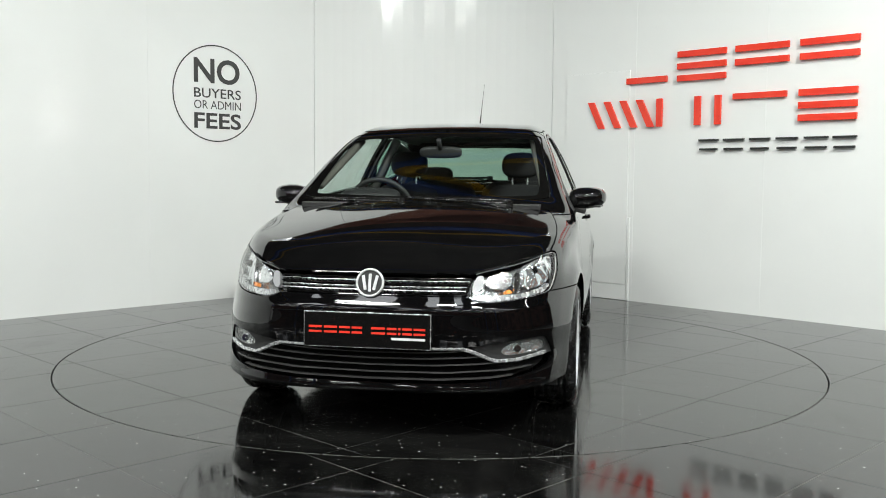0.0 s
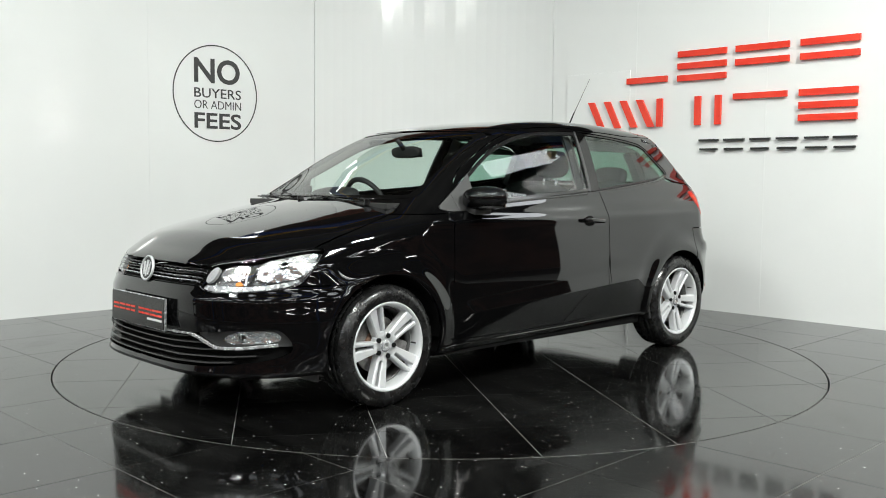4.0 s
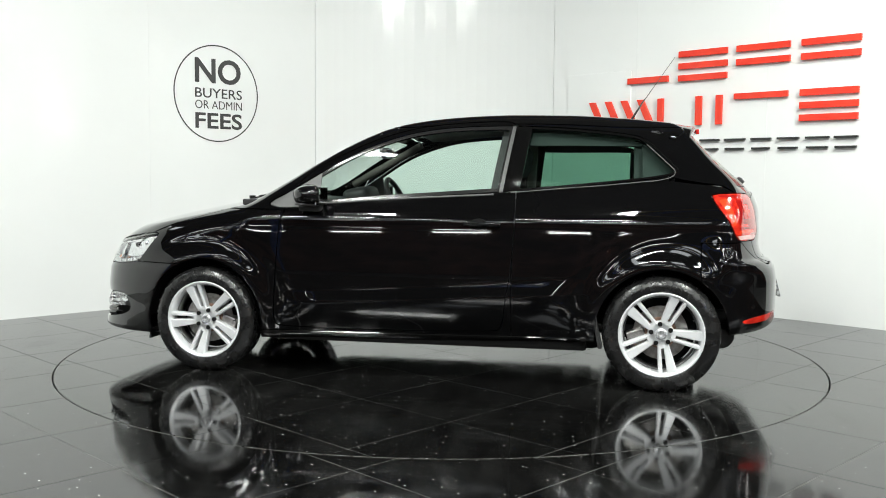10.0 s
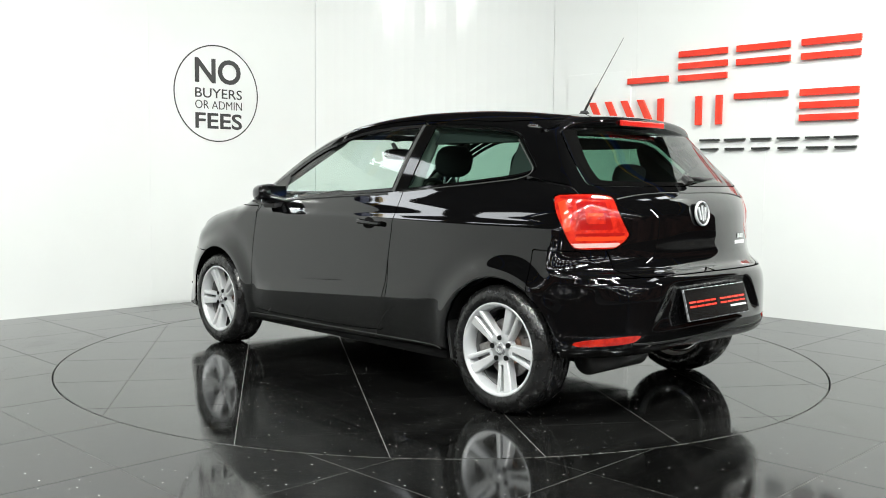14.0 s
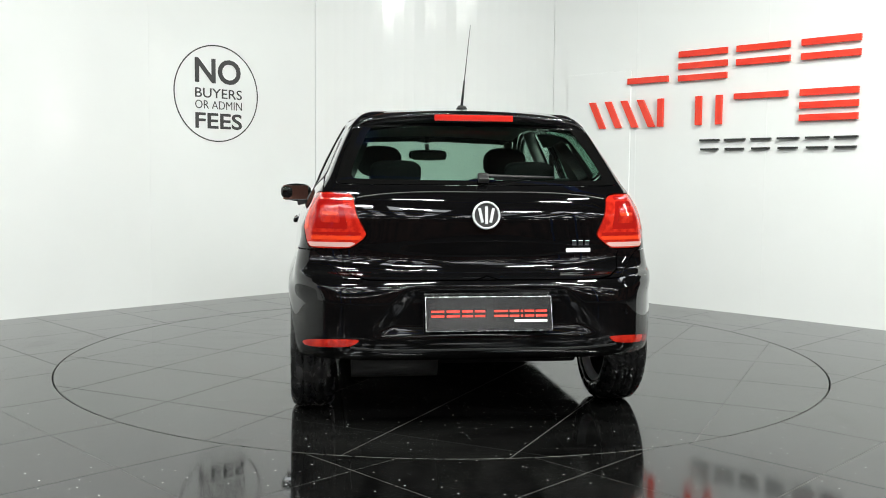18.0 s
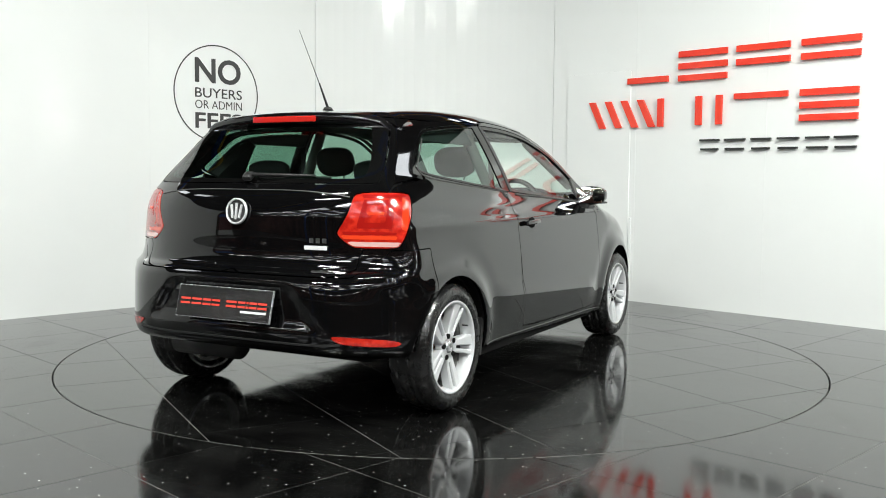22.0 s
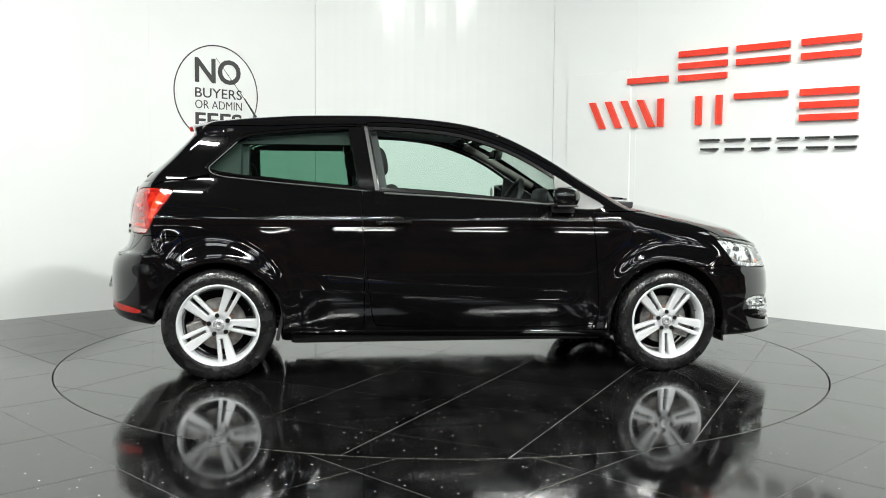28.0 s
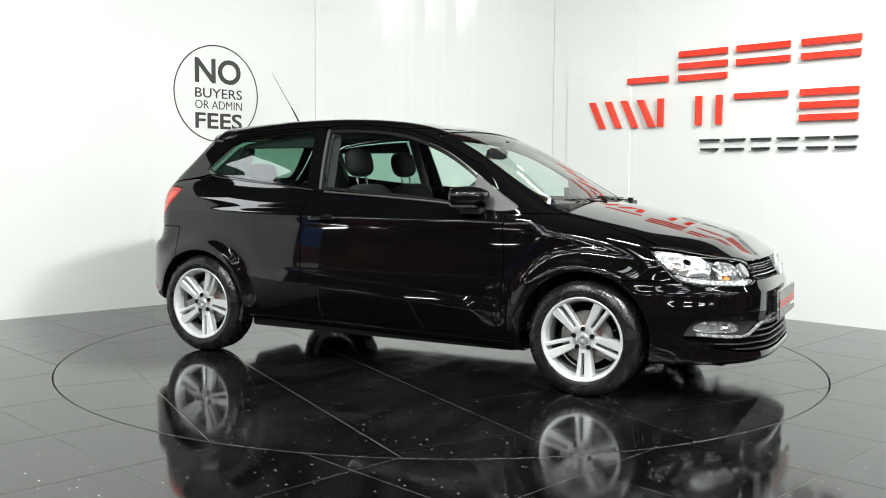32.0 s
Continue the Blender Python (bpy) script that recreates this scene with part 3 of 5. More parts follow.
def body_f(P):
    x, y, z = P[..., 0], np.abs(P[..., 1]), P[..., 2]
    side = (y - side_width(x, z)) * 0.95
    sx = x + 0.15 * y * y
    top = (z - (top_line(sx) - crown(x) * y * y)) / np.where((x > 0.2) & (x < 1.05), 1.15, 1.02)
    fr = (x - front_x(y, z)) / np.sqrt(1 + (5.04 * y ** 3.5) ** 2)
    re = (rear_x(y, z) - x) / np.sqrt(1.2 + (tail_bow(z) * 3.5 * y ** 3) ** 2)
    k = 0.075 + 0.03 * soft_step(x, 0.8, 1.1) - 0.03 * soft_step(-x, 1.2, 1.4)
    f = smax(side, top, k)
    f = smax(f, fr, 0.050)
    f = smax(f, re, 0.055 - 0.010 * soft_step(z, 0.98, 1.12))
    return smax(f, hem(x) - z, 0.03)


def gradient(P, e=1e-3):
    g = np.stack([body_f(P + d) - body_f(P - d) for d in np.eye(3) * e], -1)
    return g / np.maximum(np.linalg.norm(g, axis=-1, keepdims=True), 1e-9), np.linalg.norm(g, axis=-1) / (2 * e)


def settle(P, times=4):
    for _ in range(times):
        n, s = gradient(P)
        P = P - n * (body_f(P) / np.maximum(s, 0.3))[..., None]
    return P


def body_net(h=0.0138):
    """The form's surface as quads, its corners slid onto the form (left half)."""
    ax = [np.arange(-2.0, 2.16, h), np.arange(-2 * h, 0.93, h), np.arange(0.11, 1.52, h)]
    g = np.stack(np.meshgrid(*ax, indexing="ij"), -1)
    # the net's rows follow the sloping door swage
    g[..., 2] -= 0.060 * np.clip(g[..., 0], -0.85, 0.85) * soft_step(g[..., 2], 0.15, 0.36) * (1 - soft_step(g[..., 2], 0.62, 0.90))
    s = body_f(g) < 0
    nx, ny, nz = s.shape
    corner = [s[i:nx - 1 + i, j:ny - 1 + j, k:nz - 1 + k] for i in (0, 1) for j in (0, 1) for k in (0, 1)]
    n_in = sum(c.astype(int) for c in corner)
    act = (n_in > 0) & (n_in < 8)
    idx = -np.ones(act.shape, int)
    idx[act] = np.arange(act.sum())
    P = (g[:-1, :-1, :-1][act] + g[1:, 1:, 1:][act]) / 2
    P = settle(P, 5)
    quads = []
    for a in range(3):
        b, c = (a + 1) % 3, (a + 2) % 3
        s0, s1 = np.take(s, range(s.shape[a] - 1), a), np.take(s, range(1, s.shape[a]), a)
        for flip, e in ((False, s0 & ~s1), (True, ~s0 & s1)):
            ijk = np.argwhere(e)
            ok = (ijk[:, b] > 0) & (ijk[:, c] > 0) & (ijk[:, b] < idx.shape[b]) & (ijk[:, c] < idx.shape[c])
            ijk = ijk[ok]
            q = []
            for db, dc in ((1, 1), (0, 1), (0, 0), (1, 0)):
                t = ijk.copy()
                t[:, b] -= db
                t[:, c] -= dc
                q.append(idx[t[:, 0], t[:, 1], t[:, 2]])
            q = np.stack(q, 1)
            quads.append(q[:, ::-1] if flip else q)
    Q = np.concatenate(quads)
    T = np.concatenate([Q[:, [0, 1, 2]], Q[:, [0, 2, 3]]])
    return P, T


def clip(P, T, s):
    """Cuts a triangle mesh where the values s at its corners change sign: the parts with s < 0 and s >= 0."""
    inside = s < 0
    n = inside[T].sum(1)
    keep_in, keep_out, cross = T[n == 3], T[n == 0], T[(n > 0) & (n < 3)]
    new_p, made, ti, to = [], {}, [], []

    def mid(a, b):
        key = (a, b) if a < b else (b, a)
        if key not in made:
            made[key] = len(P) + len(new_p)
            k = s[a] / (s[a] - s[b])
            new_p.append(P[a] + (P[b] - P[a]) * k)
        return made[key]
    for t in cross:
        for want, out in ((True, ti), (False, to)):
            poly = []
            for a, b in zip(t, np.roll(t, -1)):
                if inside[a] == want:
                    poly.append(a)
                if inside[a] != inside[b]:
                    poly.append(mid(a, b))
            for i in range(1, len(poly) - 1):
                out.append((poly[0], poly[i], poly[i + 1]))
    P2 = np.concatenate([P, np.array(new_p)]) if new_p else P
    cat = lambda a, b: np.concatenate([a, np.array(b, int).reshape(-1, 3)])
    return P2, cat(keep_in, ti), cat(keep_out, to)


def compact(P, T):
    used, inv = np.unique(T, return_inverse=True)
    return P[used], inv.reshape(-1, 3)


def outline(poly, n=8):
    """A closed, smoothed outline through corner points (Chaikin rounding)."""
    p = np.array(poly, float)
    for _ in range(n):
        if len(p) > 220:
            break
        q = np.roll(p, -1, 0)
        p = np.stack([p * 0.75 + q * 0.25, p * 0.25 + q * 0.75], 1).reshape(-1, 2)
    return p


def inside_of(uv, poly):
    """Signed distance to an outline: negative inside."""
    d = np.full(len(uv), 9.0)
    sign = np.ones(len(uv), bool)
    x, y = uv[:, 0], uv[:, 1]
    for a, b in zip(poly, np.roll(poly, -1, 0)):
        e = b - a
        w0, w1 = x - a[0], y - a[1]
        t = np.clip((w0 * e[0] + w1 * e[1]) / max(e @ e, 1e-12), 0, 1)
        d = np.minimum(d, np.hypot(w0 - e[0] * t, w1 - e[1] * t))
        c = (a[1] <= y) & (b[1] > y) | (b[1] <= y) & (a[1] > y)
        if abs(e[1]) > 1e-12:
            sign ^= c & (x < a[0] + (y - a[1]) / e[1] * e[0])
    return np.where(sign, d, -d)


def rim_edges(T):
    e = np.concatenate([T[:, [0, 1]], T[:, [1, 2]], T[:, [2, 0]]])
    key = np.sort(e, 1)
    _, first, count = np.unique(key, axis=0, return_index=True, return_counts=True)
    return e[first[count == 1]]


def main_pieces(P, T, least=0.0002):
    """Drops slivers that a cut left behind."""
    root = np.arange(len(P))
    for _ in range(200):
        m = root[T].min(1)
        nr = root.copy()
        for k in range(3):
            np.minimum.at(nr, T[:, k], m)
        nr = nr[nr]
        if (nr == root).all():
            break
        root = nr
    area = np.linalg.norm(np.cross(P[T[:, 1]] - P[T[:, 0]], P[T[:, 2]] - P[T[:, 0]]), axis=1) / 2
    tot = np.zeros(len(P))
    np.add.at(tot, root[T[:, 0]], area)
    return P, T[tot[root[T[:, 0]]] > least]


def sheet(name, P, T, mat, parent, thick=0.012, sides=(1,), offset=0.0, label="", back=True):
    """A body panel with rolled-in edges (and an inner skin), on one side of the car or on both as one piece."""
    P, T = compact(*main_pieces(P, T))
    if not len(T):
        return None
    N = gradient(P)[0]
    mid = np.abs(P[:, 1]) < 1e-5
    N[mid, 1] = 0
    vs, ns, fs, first = [], [], [], {}
    base = 0
    rim = rim_edges(T)
    if len(sides) == 2:
        rim = rim[~(mid[rim[:, 0]] & mid[rim[:, 1]])]
    for sd in sides:
        m = np.array([1, sd, 1])
        out, inn, n = (P + N * offset) * m, (P + N * (offset - thick)) * m, N * m
        f = T if sd > 0 else T[:, ::-1]
        for layer, v, nn, ff in (("out", out, n, f), ("in", inn, -n, f[:, ::-1])):
            if layer == "in" and not (thick and back):
                continue
            ids = base + np.arange(len(P))
            if layer in first:
                ids[mid] = first[layer][mid]
            else:
                first[layer] = ids.copy()
            vs.append(v)
            ns.append(nn)
            fs.append(ids[ff])
            base += len(P)
        if thick:
            r = rim if sd > 0 else rim[:, ::-1]
            a, b = r[:, 0], r[:, 1]
            k = len(r)
            sn = np.cross(out[b] - out[a], n[a])
            sn /= np.maximum(np.linalg.norm(sn, axis=1, keepdims=True), 1e-9)
            vs += [out[a], out[b], inn[b], inn[a]]
            ns += [sn] * 4
            i = base + np.arange(k)
            fs += [np.stack([i + k, i, i + 3 * k], 1), np.stack([i + k, i + 3 * k, i + 2 * k], 1)]
            base += 4 * k
    V, NN, F = np.concatenate(vs), np.concatenate(ns), np.concatenate(fs)
    used, inv = np.unique(F, return_inverse=True)
    ob = mesh_object(name, V[used], inv.reshape(-1, 3), mat, parent, smooth=True, normals=NN[used])
    if label:
        ob["label"] = label
    return ob


def on_form(pts):
    """Points slid onto the form, with its outward normals."""
    p = settle(np.array(pts, float), 6)
    return p, gradient(p)[0]


def strip(name, pts, width, depth, mat, parent=None, label="", sides=(1,), proud=0.0, per=14, close=True):
    """A moulding laid along a line on the form: width across the surface, depth out of it."""
    pts = np.array(pts, float)
    seg = np.concatenate([[0], np.cumsum(np.linalg.norm(np.diff(pts, axis=0), axis=1))])
    t = np.linspace(0, seg[-1], max(3, int(seg[-1] / 0.012)))
    line = np.stack([np.interp(t, seg, pts[:, k]) for k in range(3)], 1)
    for _ in range(3):
        line[1:-1] = (line[:-2] + 2 * line[1:-1] + line[2:]) / 4
    line, N = on_form(line)
    tan = np.gradient(line, axis=0)
    tan /= np.linalg.norm(tan, axis=1, keepdims=True)
    bi = np.cross(tan, N)
    bi /= np.linalg.norm(bi, axis=1, keepdims=True)
    made = []
    for sd in sides:
        m = np.array([1, sd, 1])
        ring = [(-0.5, 0.0), (-0.5, 0.6), (-0.32, 1.0), (0.32, 1.0), (0.5, 0.6), (0.5, 0.0)]
        vs = np.concatenate([(line + bi * width * a + N * (proud + depth * b)) * m for a, b in ring])
        n, k = len(line), len(ring)
        fs = []
        for j in range(k):
            a, b = j * n, ((j + 1) % k) * n
            for i in range(n - 1):
                q = (a + i, a + i + 1, b + i + 1, b + i)
                fs.append(q if sd > 0 else q[::-1])
        fs.append(tuple(j * n for j in range(k)))
        fs.append(tuple(j * n + n - 1 for j in range(k))[::-1])
        ob = mesh_object(name, vs, fs, mat, parent or car)
        if label:
            ob["label"] = label
        made.append(ob)
    return made

M_PAINT = Mat("black_paint", (0.0022, 0.0022, 0.0024), 0.05, coat=1.0, spec=0.1).m
M_TRIM = Mat("black_plastic", (0.018, 0.018, 0.018), 0.45).bump(220, 0.25, 0.0005).m
M_GLOSSTRIM = Mat("gloss_black_trim", (0.003, 0.003, 0.003), 0.05).m
M_GREYTRIM = Mat("grey_window_trim", (0.060, 0.060, 0.060), 0.42, metal=0.2).m
M_CHROME = Mat("chrome", (0.85, 0.86, 0.87), 0.08, metal=1.0).m
M_SATIN = Mat("satin_silver", (0.58, 0.59, 0.60), 0.26, metal=0.70).gloss(40, 0.20, 0.32).m
M_ALLOY = Mat("silver_alloy", (0.66, 0.67, 0.68), 0.34, metal=0.30).gloss(14, 0.30, 0.42).m
M_BARREL = Mat("dull_barrel", (0.10, 0.10, 0.10), 0.5, metal=0.4).colour(20, (0.06, 0.06, 0.06), (0.15, 0.15, 0.145)).m
M_RUBBER = Mat("tyre_rubber", (0.010, 0.010, 0.010), 0.26).colour(16, (0.005, 0.005, 0.005), (0.013, 0.013, 0.013)).gloss(26, 0.14, 0.34).bump(60, 0.22, 0.0010).m
M_DISC = Mat("brake_steel", (0.32, 0.31, 0.30), 0.4, metal=0.9).colour(25, (0.20, 0.19, 0.18), (0.42, 0.41, 0.40)).m
M_HUBRUST = Mat("rusty_hub", (0.20, 0.11, 0.07), 0.7).colour(30, (0.12, 0.07, 0.05), (0.28, 0.16, 0.11)).m
M_DARK = Mat("dark_cavity", (0.006, 0.006, 0.006), 0.85, spec=0.12).m
M_CABIN = Mat("dark_cabin_plastic", (0.016, 0.016, 0.017), 0.6).bump(160, 0.3, 0.0006).m
M_CLOTH = Mat("charcoal_seat_cloth", (0.025, 0.025, 0.028), 0.9).colour(60, (0.008, 0.008, 0.009), (0.016, 0.016, 0.017)).bump(400, 0.4, 0.0008).m
M_PILLAR = Mat("warm_grey_lining", (0.105, 0.10, 0.09), 0.85).bump(160, 0.2, 0.0005).m
M_HEADLINER = Mat("grey_headliner", (0.24, 0.24, 0.23), 0.9).m
M_LENS_RED = Mat("red_lamp_plastic", (0.42, 0.012, 0.008), 0.10, coat=1.0).colour(30, (0.34, 0.010, 0.006), (0.52, 0.022, 0.010), 0.38, 0.62, 2).bump(260, 0.35, 0.0008, 0).m
M_LENS_DEEP = Mat("deep_red_plastic", (0.30, 0.008, 0.006), 0.08, coat=1.0).m
M_LENS_ORANGE = Mat("orange_red_plastic", (0.66, 0.045, 0.012), 0.1, coat=1.0).m
M_AMBER = Mat("amber_plastic", (0.85, 0.28, 0.06), 0.15).m
M_WHITE = Mat("white_print", (0.75, 0.75, 0.75), 0.4).m
M_LAMPCHROME = Mat("lamp_reflector", (0.86, 0.87, 0.88), 0.13, metal=0.86).bump(15, 0.9, 0.026, 1).m
M_LAMPSHELL = Mat("lamp_shell", (0.27, 0.275, 0.28), 0.18, metal=0.75).bump(18, 0.6, 0.010, 1).m
M_LAMPGREY = Mat("lamp_grey", (0.36, 0.36, 0.37), 0.35).m
G_SCREEN = sheet_glass("screen_glass", (0.86, 0.94, 0.90))
G_SIDE = sheet_glass("side_glass", (0.84, 0.95, 0.90))
G_REAR = sheet_glass("tinted_glass", (0.36, 0.56, 0.47))
G_BACK = sheet_glass("rear_window_glass", (0.34, 0.50, 0.42))
G_LENS = sheet_glass("clear_lens", (0.95, 0.96, 0.96))

M_PLATE = Mat("gloss_black_plate", (0.004, 0.004, 0.004), 0.20, spec=0.5).m
M_REDPRINT = Mat("red_print", (0.75, 0.04, 0.02), 0.35).m
M_MIRROR = Mat("mirror_silver", (0.85, 0.86, 0.86), 0.02, metal=1.0).m
M_BRAKE = Mat("brake_red", (0.50, 0.02, 0.014), 0.12, coat=1.0).m
M_FRAME = Mat("dark_frame", (0.012, 0.012, 0.012), 0.14).m
M_REVERSE = Mat("pale_lamp_plastic", (0.60, 0.36, 0.33), 0.12, coat=1.0).m
car = thing("hatchback_car", "black three-door hatchback parked on the turntable", "car")
P, T = body_net()
P, T, _ = clip(P, T, -P[:, 1] - 0.0)
P[np.abs(P[:, 1]) < 1e-6, 1] = 0.0
GAPW = 0.0026


def uv(a, b):
    return np.stack([a, b], 1)


def cut(field):
    """Takes the panel inside the field out of what is left of the form, with a shut line round it."""
    global P, T
    s = field(P)
    P, t_in, t_out = clip(P, T, s + GAPW)
    s = field(P)
    P2, t_gap, t_rest = clip(P, t_out, s - GAPW)
    P = P2
    T = t_rest
    return P, t_in


def both(name, PT, mat, label="", **kw):
    return [sheet(name, *PT, mat, car, sides=(sd,), label=label, **kw) for sd in (1, -1)]


def arch_field(Q):
    r = np.minimum(np.hypot(Q[:, 0] - AXLE, Q[:, 2] - HUB_Z), np.hypot(Q[:, 0] + AXLE, Q[:, 2] - HUB_Z))
    return np.where(Q[:, 1] > 0.45, r - ARCH_R, 0.5)


P, _, T = clip(P, T, arch_field(P))

# glass
WIN = outline([(0.66, 1.065), (0.74, 1.015), (0.865, 0.946), (0.872, 0.928), (0.78, 0.910), (0.60, 0.928), (0.29, 0.962), (0.0, 0.984), (-0.48, 1.015), (-0.92, 1.058), (-1.22, 1.092), (-1.300, 1.115), (-1.315, 1.135),
               (-1.215, 1.228), (-1.155, 1.292), (-1.06, 1.326), (-0.61, 1.366), (-0.22, 1.366), (0.054, 1.340), (0.235, 1.290), (0.42, 1.217)], 2)
SCREEN = outline([(-0.2, 0.955), (0.3, 0.962), (0.55, 0.975), (0.655, 0.985), (0.66, 1.0), (0.565, 1.315), (0.545, 1.332), (0.3, 1.352), (-0.2, 1.358)], 2)
REAR = outline([(-0.2, 1.052), (0.4, 1.052), (0.615, 1.052), (0.640, 1.066), (0.552, 1.30), (0.530, 1.330), (0.3, 1.350), (-0.2, 1.350)], 2)
window_f = lambda Q: np.where((Q[:, 1] > 0.45) & (gradient(Q)[0][:, 1] > 0.45), inside_of(uv(Q[:, 0], Q[:, 2]), WIN), 0.3)
screen_f = lambda Q: np.where(Q[:, 0] > 0.1, inside_of(uv(Q[:, 1], Q[:, 2]), SCREEN), 0.3)
rear_f = lambda Q: np.where(Q[:, 0] < -1.1, inside_of(uv(Q[:, 1], Q[:, 2]), REAR), 0.3)
side_glass_all = cut(window_f)
screen = cut(screen_f)
rear_glass = cut(rear_f)
# lamps, in a plane turned 45 degrees to wrap the corners
HEAD = outline([(-1.126, 0.604), (-1.118, 0.592), (-1.085, 0.574), (-1.035, 0.570), (-0.84, 0.578), (-0.70, 0.592), (-0.668, 0.604), (-0.640, 0.632), (-0.597, 0.695), (-0.574, 0.745), (-0.574, 0.757), (-0.590, 0.761), (-0.66, 0.757), (-0.80, 0.733),
                (-0.93, 0.715), (-1.02, 0.702), (-1.062, 0.692), (-1.075, 0.682)], 1)
TAILP = outline([(-0.532, 0.985), (-0.533, 1.004), (-0.548, 1.012), (-0.62, 1.018), (-0.72, 1.018), (-0.775, 1.012), (-0.795, 0.998), (-0.812, 0.95), (-0.832, 0.905), (-0.862, 0.852), (-0.867, 0.838), (-0.848, 0.812), (-0.806, 0.781), (-0.780, 0.776),
                 (-0.635, 0.775), (-0.605, 0.782), (-0.580, 0.825), (-0.552, 0.89), (-0.535, 0.94)], 1)
H45 = 2 ** -0.5
head_f = lambda Q: np.where(Q[:, 0] > 1.3, inside_of(uv((Q[:, 1] - Q[:, 0]) * H45, Q[:, 2]), HEAD), 0.3)
tail_f = lambda Q: np.where(Q[:, 0] < -1.2, inside_of(uv((Q[:, 1] + Q[:, 0]) * H45, Q[:, 2]), TAILP), 0.3)
head_lens = cut(head_f)
tail_lens = cut(tail_f)
# hood, bumpers, doors, hatch
HOOD = outline([(2.3, -0.2), (2.3, 0.40), (1.96, 0.44), (1.64, 0.700), (1.45, 0.728), (1.25, 0.715), (1.06, 0.672), (1.045, 0.64), (1.075, 0.40), (1.085, -0.2)], 1)
hood_f = lambda Q: np.where((Q[:, 2] > 0.690) & (Q[:, 0] > 0.9), inside_of(uv(Q[:, 0], Q[:, 1]), HOOD), np.where(Q[:, 0] > 0.9, np.maximum(0.690 - Q[:, 2], inside_of(uv(Q[:, 0], Q[:, 1]), HOOD)), 0.3))
hood = cut(hood_f)
GRILLE = outline([(-0.2, 0.603), (0.385, 0.600), (0.400, 0.606), (0.432, 0.680), (0.428, 0.688), (-0.2, 0.684)], 1)
grille_f = lambda Q: np.where(Q[:, 0] > 1.5, inside_of(uv(Q[:, 1], Q[:, 2]), GRILLE), 0.3)
P, grille_t, T = clip(P, T, grille_f(P))
grille_cut = (P, grille_t)
LOWER = outline([(-0.2, 0.236), (0.45, 0.245), (0.66, 0.268), (0.735, 0.300), (0.740, 0.340), (0.715, 0.405), (0.690, 0.418), (0.50, 0.402), (0.40, 0.390), (-0.2, 0.388)], 2)
lower_f = lambda Q: np.where(Q[:, 0] > 1.5, inside_of(uv(Q[:, 1], Q[:, 2]), LOWER), 0.3)
P, lower_t, T = clip(P, T, lower_f(P))
lower_cut = (P, lower_t)
front_bumper = cut(lambda Q: np.where(Q[:, 0] > 0.9, np.maximum(Q[:, 2] - 0.597 - 0.0 * Q[:, 0], 1.36 - Q[:, 0]), 0.3))
rear_bumper = cut(lambda Q: np.where(Q[:, 0] < -0.9, np.maximum(Q[:, 2] - np.where(Q[:, 1] > 0.60, 0.655 + (np.minimum(Q[:, 1], 0.72) - 0.60) * 0.95, 0.655), Q[:, 0] + 1.42), 0.3))
HATCH = outline([(-0.2, 0.64), (0.60, 0.64), (0.60, 0.77), (0.66, 0.80), (0.705, 1.02), (0.56, 1.40), (-0.2, 1.40)], 2)
hatch = cut(lambda Q: np.where(Q[:, 0] < -1.25, inside_of(uv(Q[:, 1], Q[:, 2]), HATCH), 0.3))
DOOR = outline([(0.70, 1.10), (0.775, 0.905), (0.800, 0.84), (0.815, 0.58), (0.835, 0.30), (0.80, 0.262), (-0.38, 0.275), (-0.425, 0.31), (-0.44, 0.46), (-0.465, 0.60), (-0.480, 0.84), (-0.480, 1.0), (-0.46, 1.2), (-0.455, 1.375), (-0.43, 1.392), (-0.2, 1.388), (0.06, 1.362), (0.25, 1.312), (0.43, 1.238)], 2)
door_f = lambda Q: np.where((Q[:, 1] > 0.4), inside_of(uv(Q[:, 0], Q[:, 2]), DOOR), 0.3)
door = cut(door_f)
sill = cut(lambda Q: np.where((Q[:, 1] > 0.6) & (np.abs(Q[:, 0]) < 0.95), np.maximum(Q[:, 2] - 0.247, np.abs(Q[:, 0]) - 0.90), 0.3))
fender = cut(lambda Q: np.where(Q[:, 1] > 0.3, np.maximum(0.80 - Q[:, 0], Q[:, 2] - 0.905 - 0.0 * Q[:, 1]), 0.3))
roof = cut(lambda Q: np.maximum(1.36 - Q[:, 2], Q[:, 1] - 0.545))
quarter = cut(lambda Q: np.where(Q[:, 1] > 0.3, np.maximum(Q[:, 0] + 0.47, 0.19 - Q[:, 2]), 0.3))

both("fender", fender, M_PAINT)
doors = both("door", door, M_PAINT)
both("rear_quarter", quarter, M_PAINT)
both("sill", sill, M_GLOSSTRIM)
for nm, pt in (("hood", hood), ("roof", roof), ("front_bumper", front_bumper), ("rear_bumper", rear_bumper), ("tailgate", hatch)):
    sheet(nm, *pt, M_PAINT, car, sides=(1, -1))
sheet("body_frame", P, T, M_PAINT, car, sides=(1, -1))
def split(PT, f):
    p, a, b = clip(*PT, f(PT[0]))
    return (p, a), (p, b)


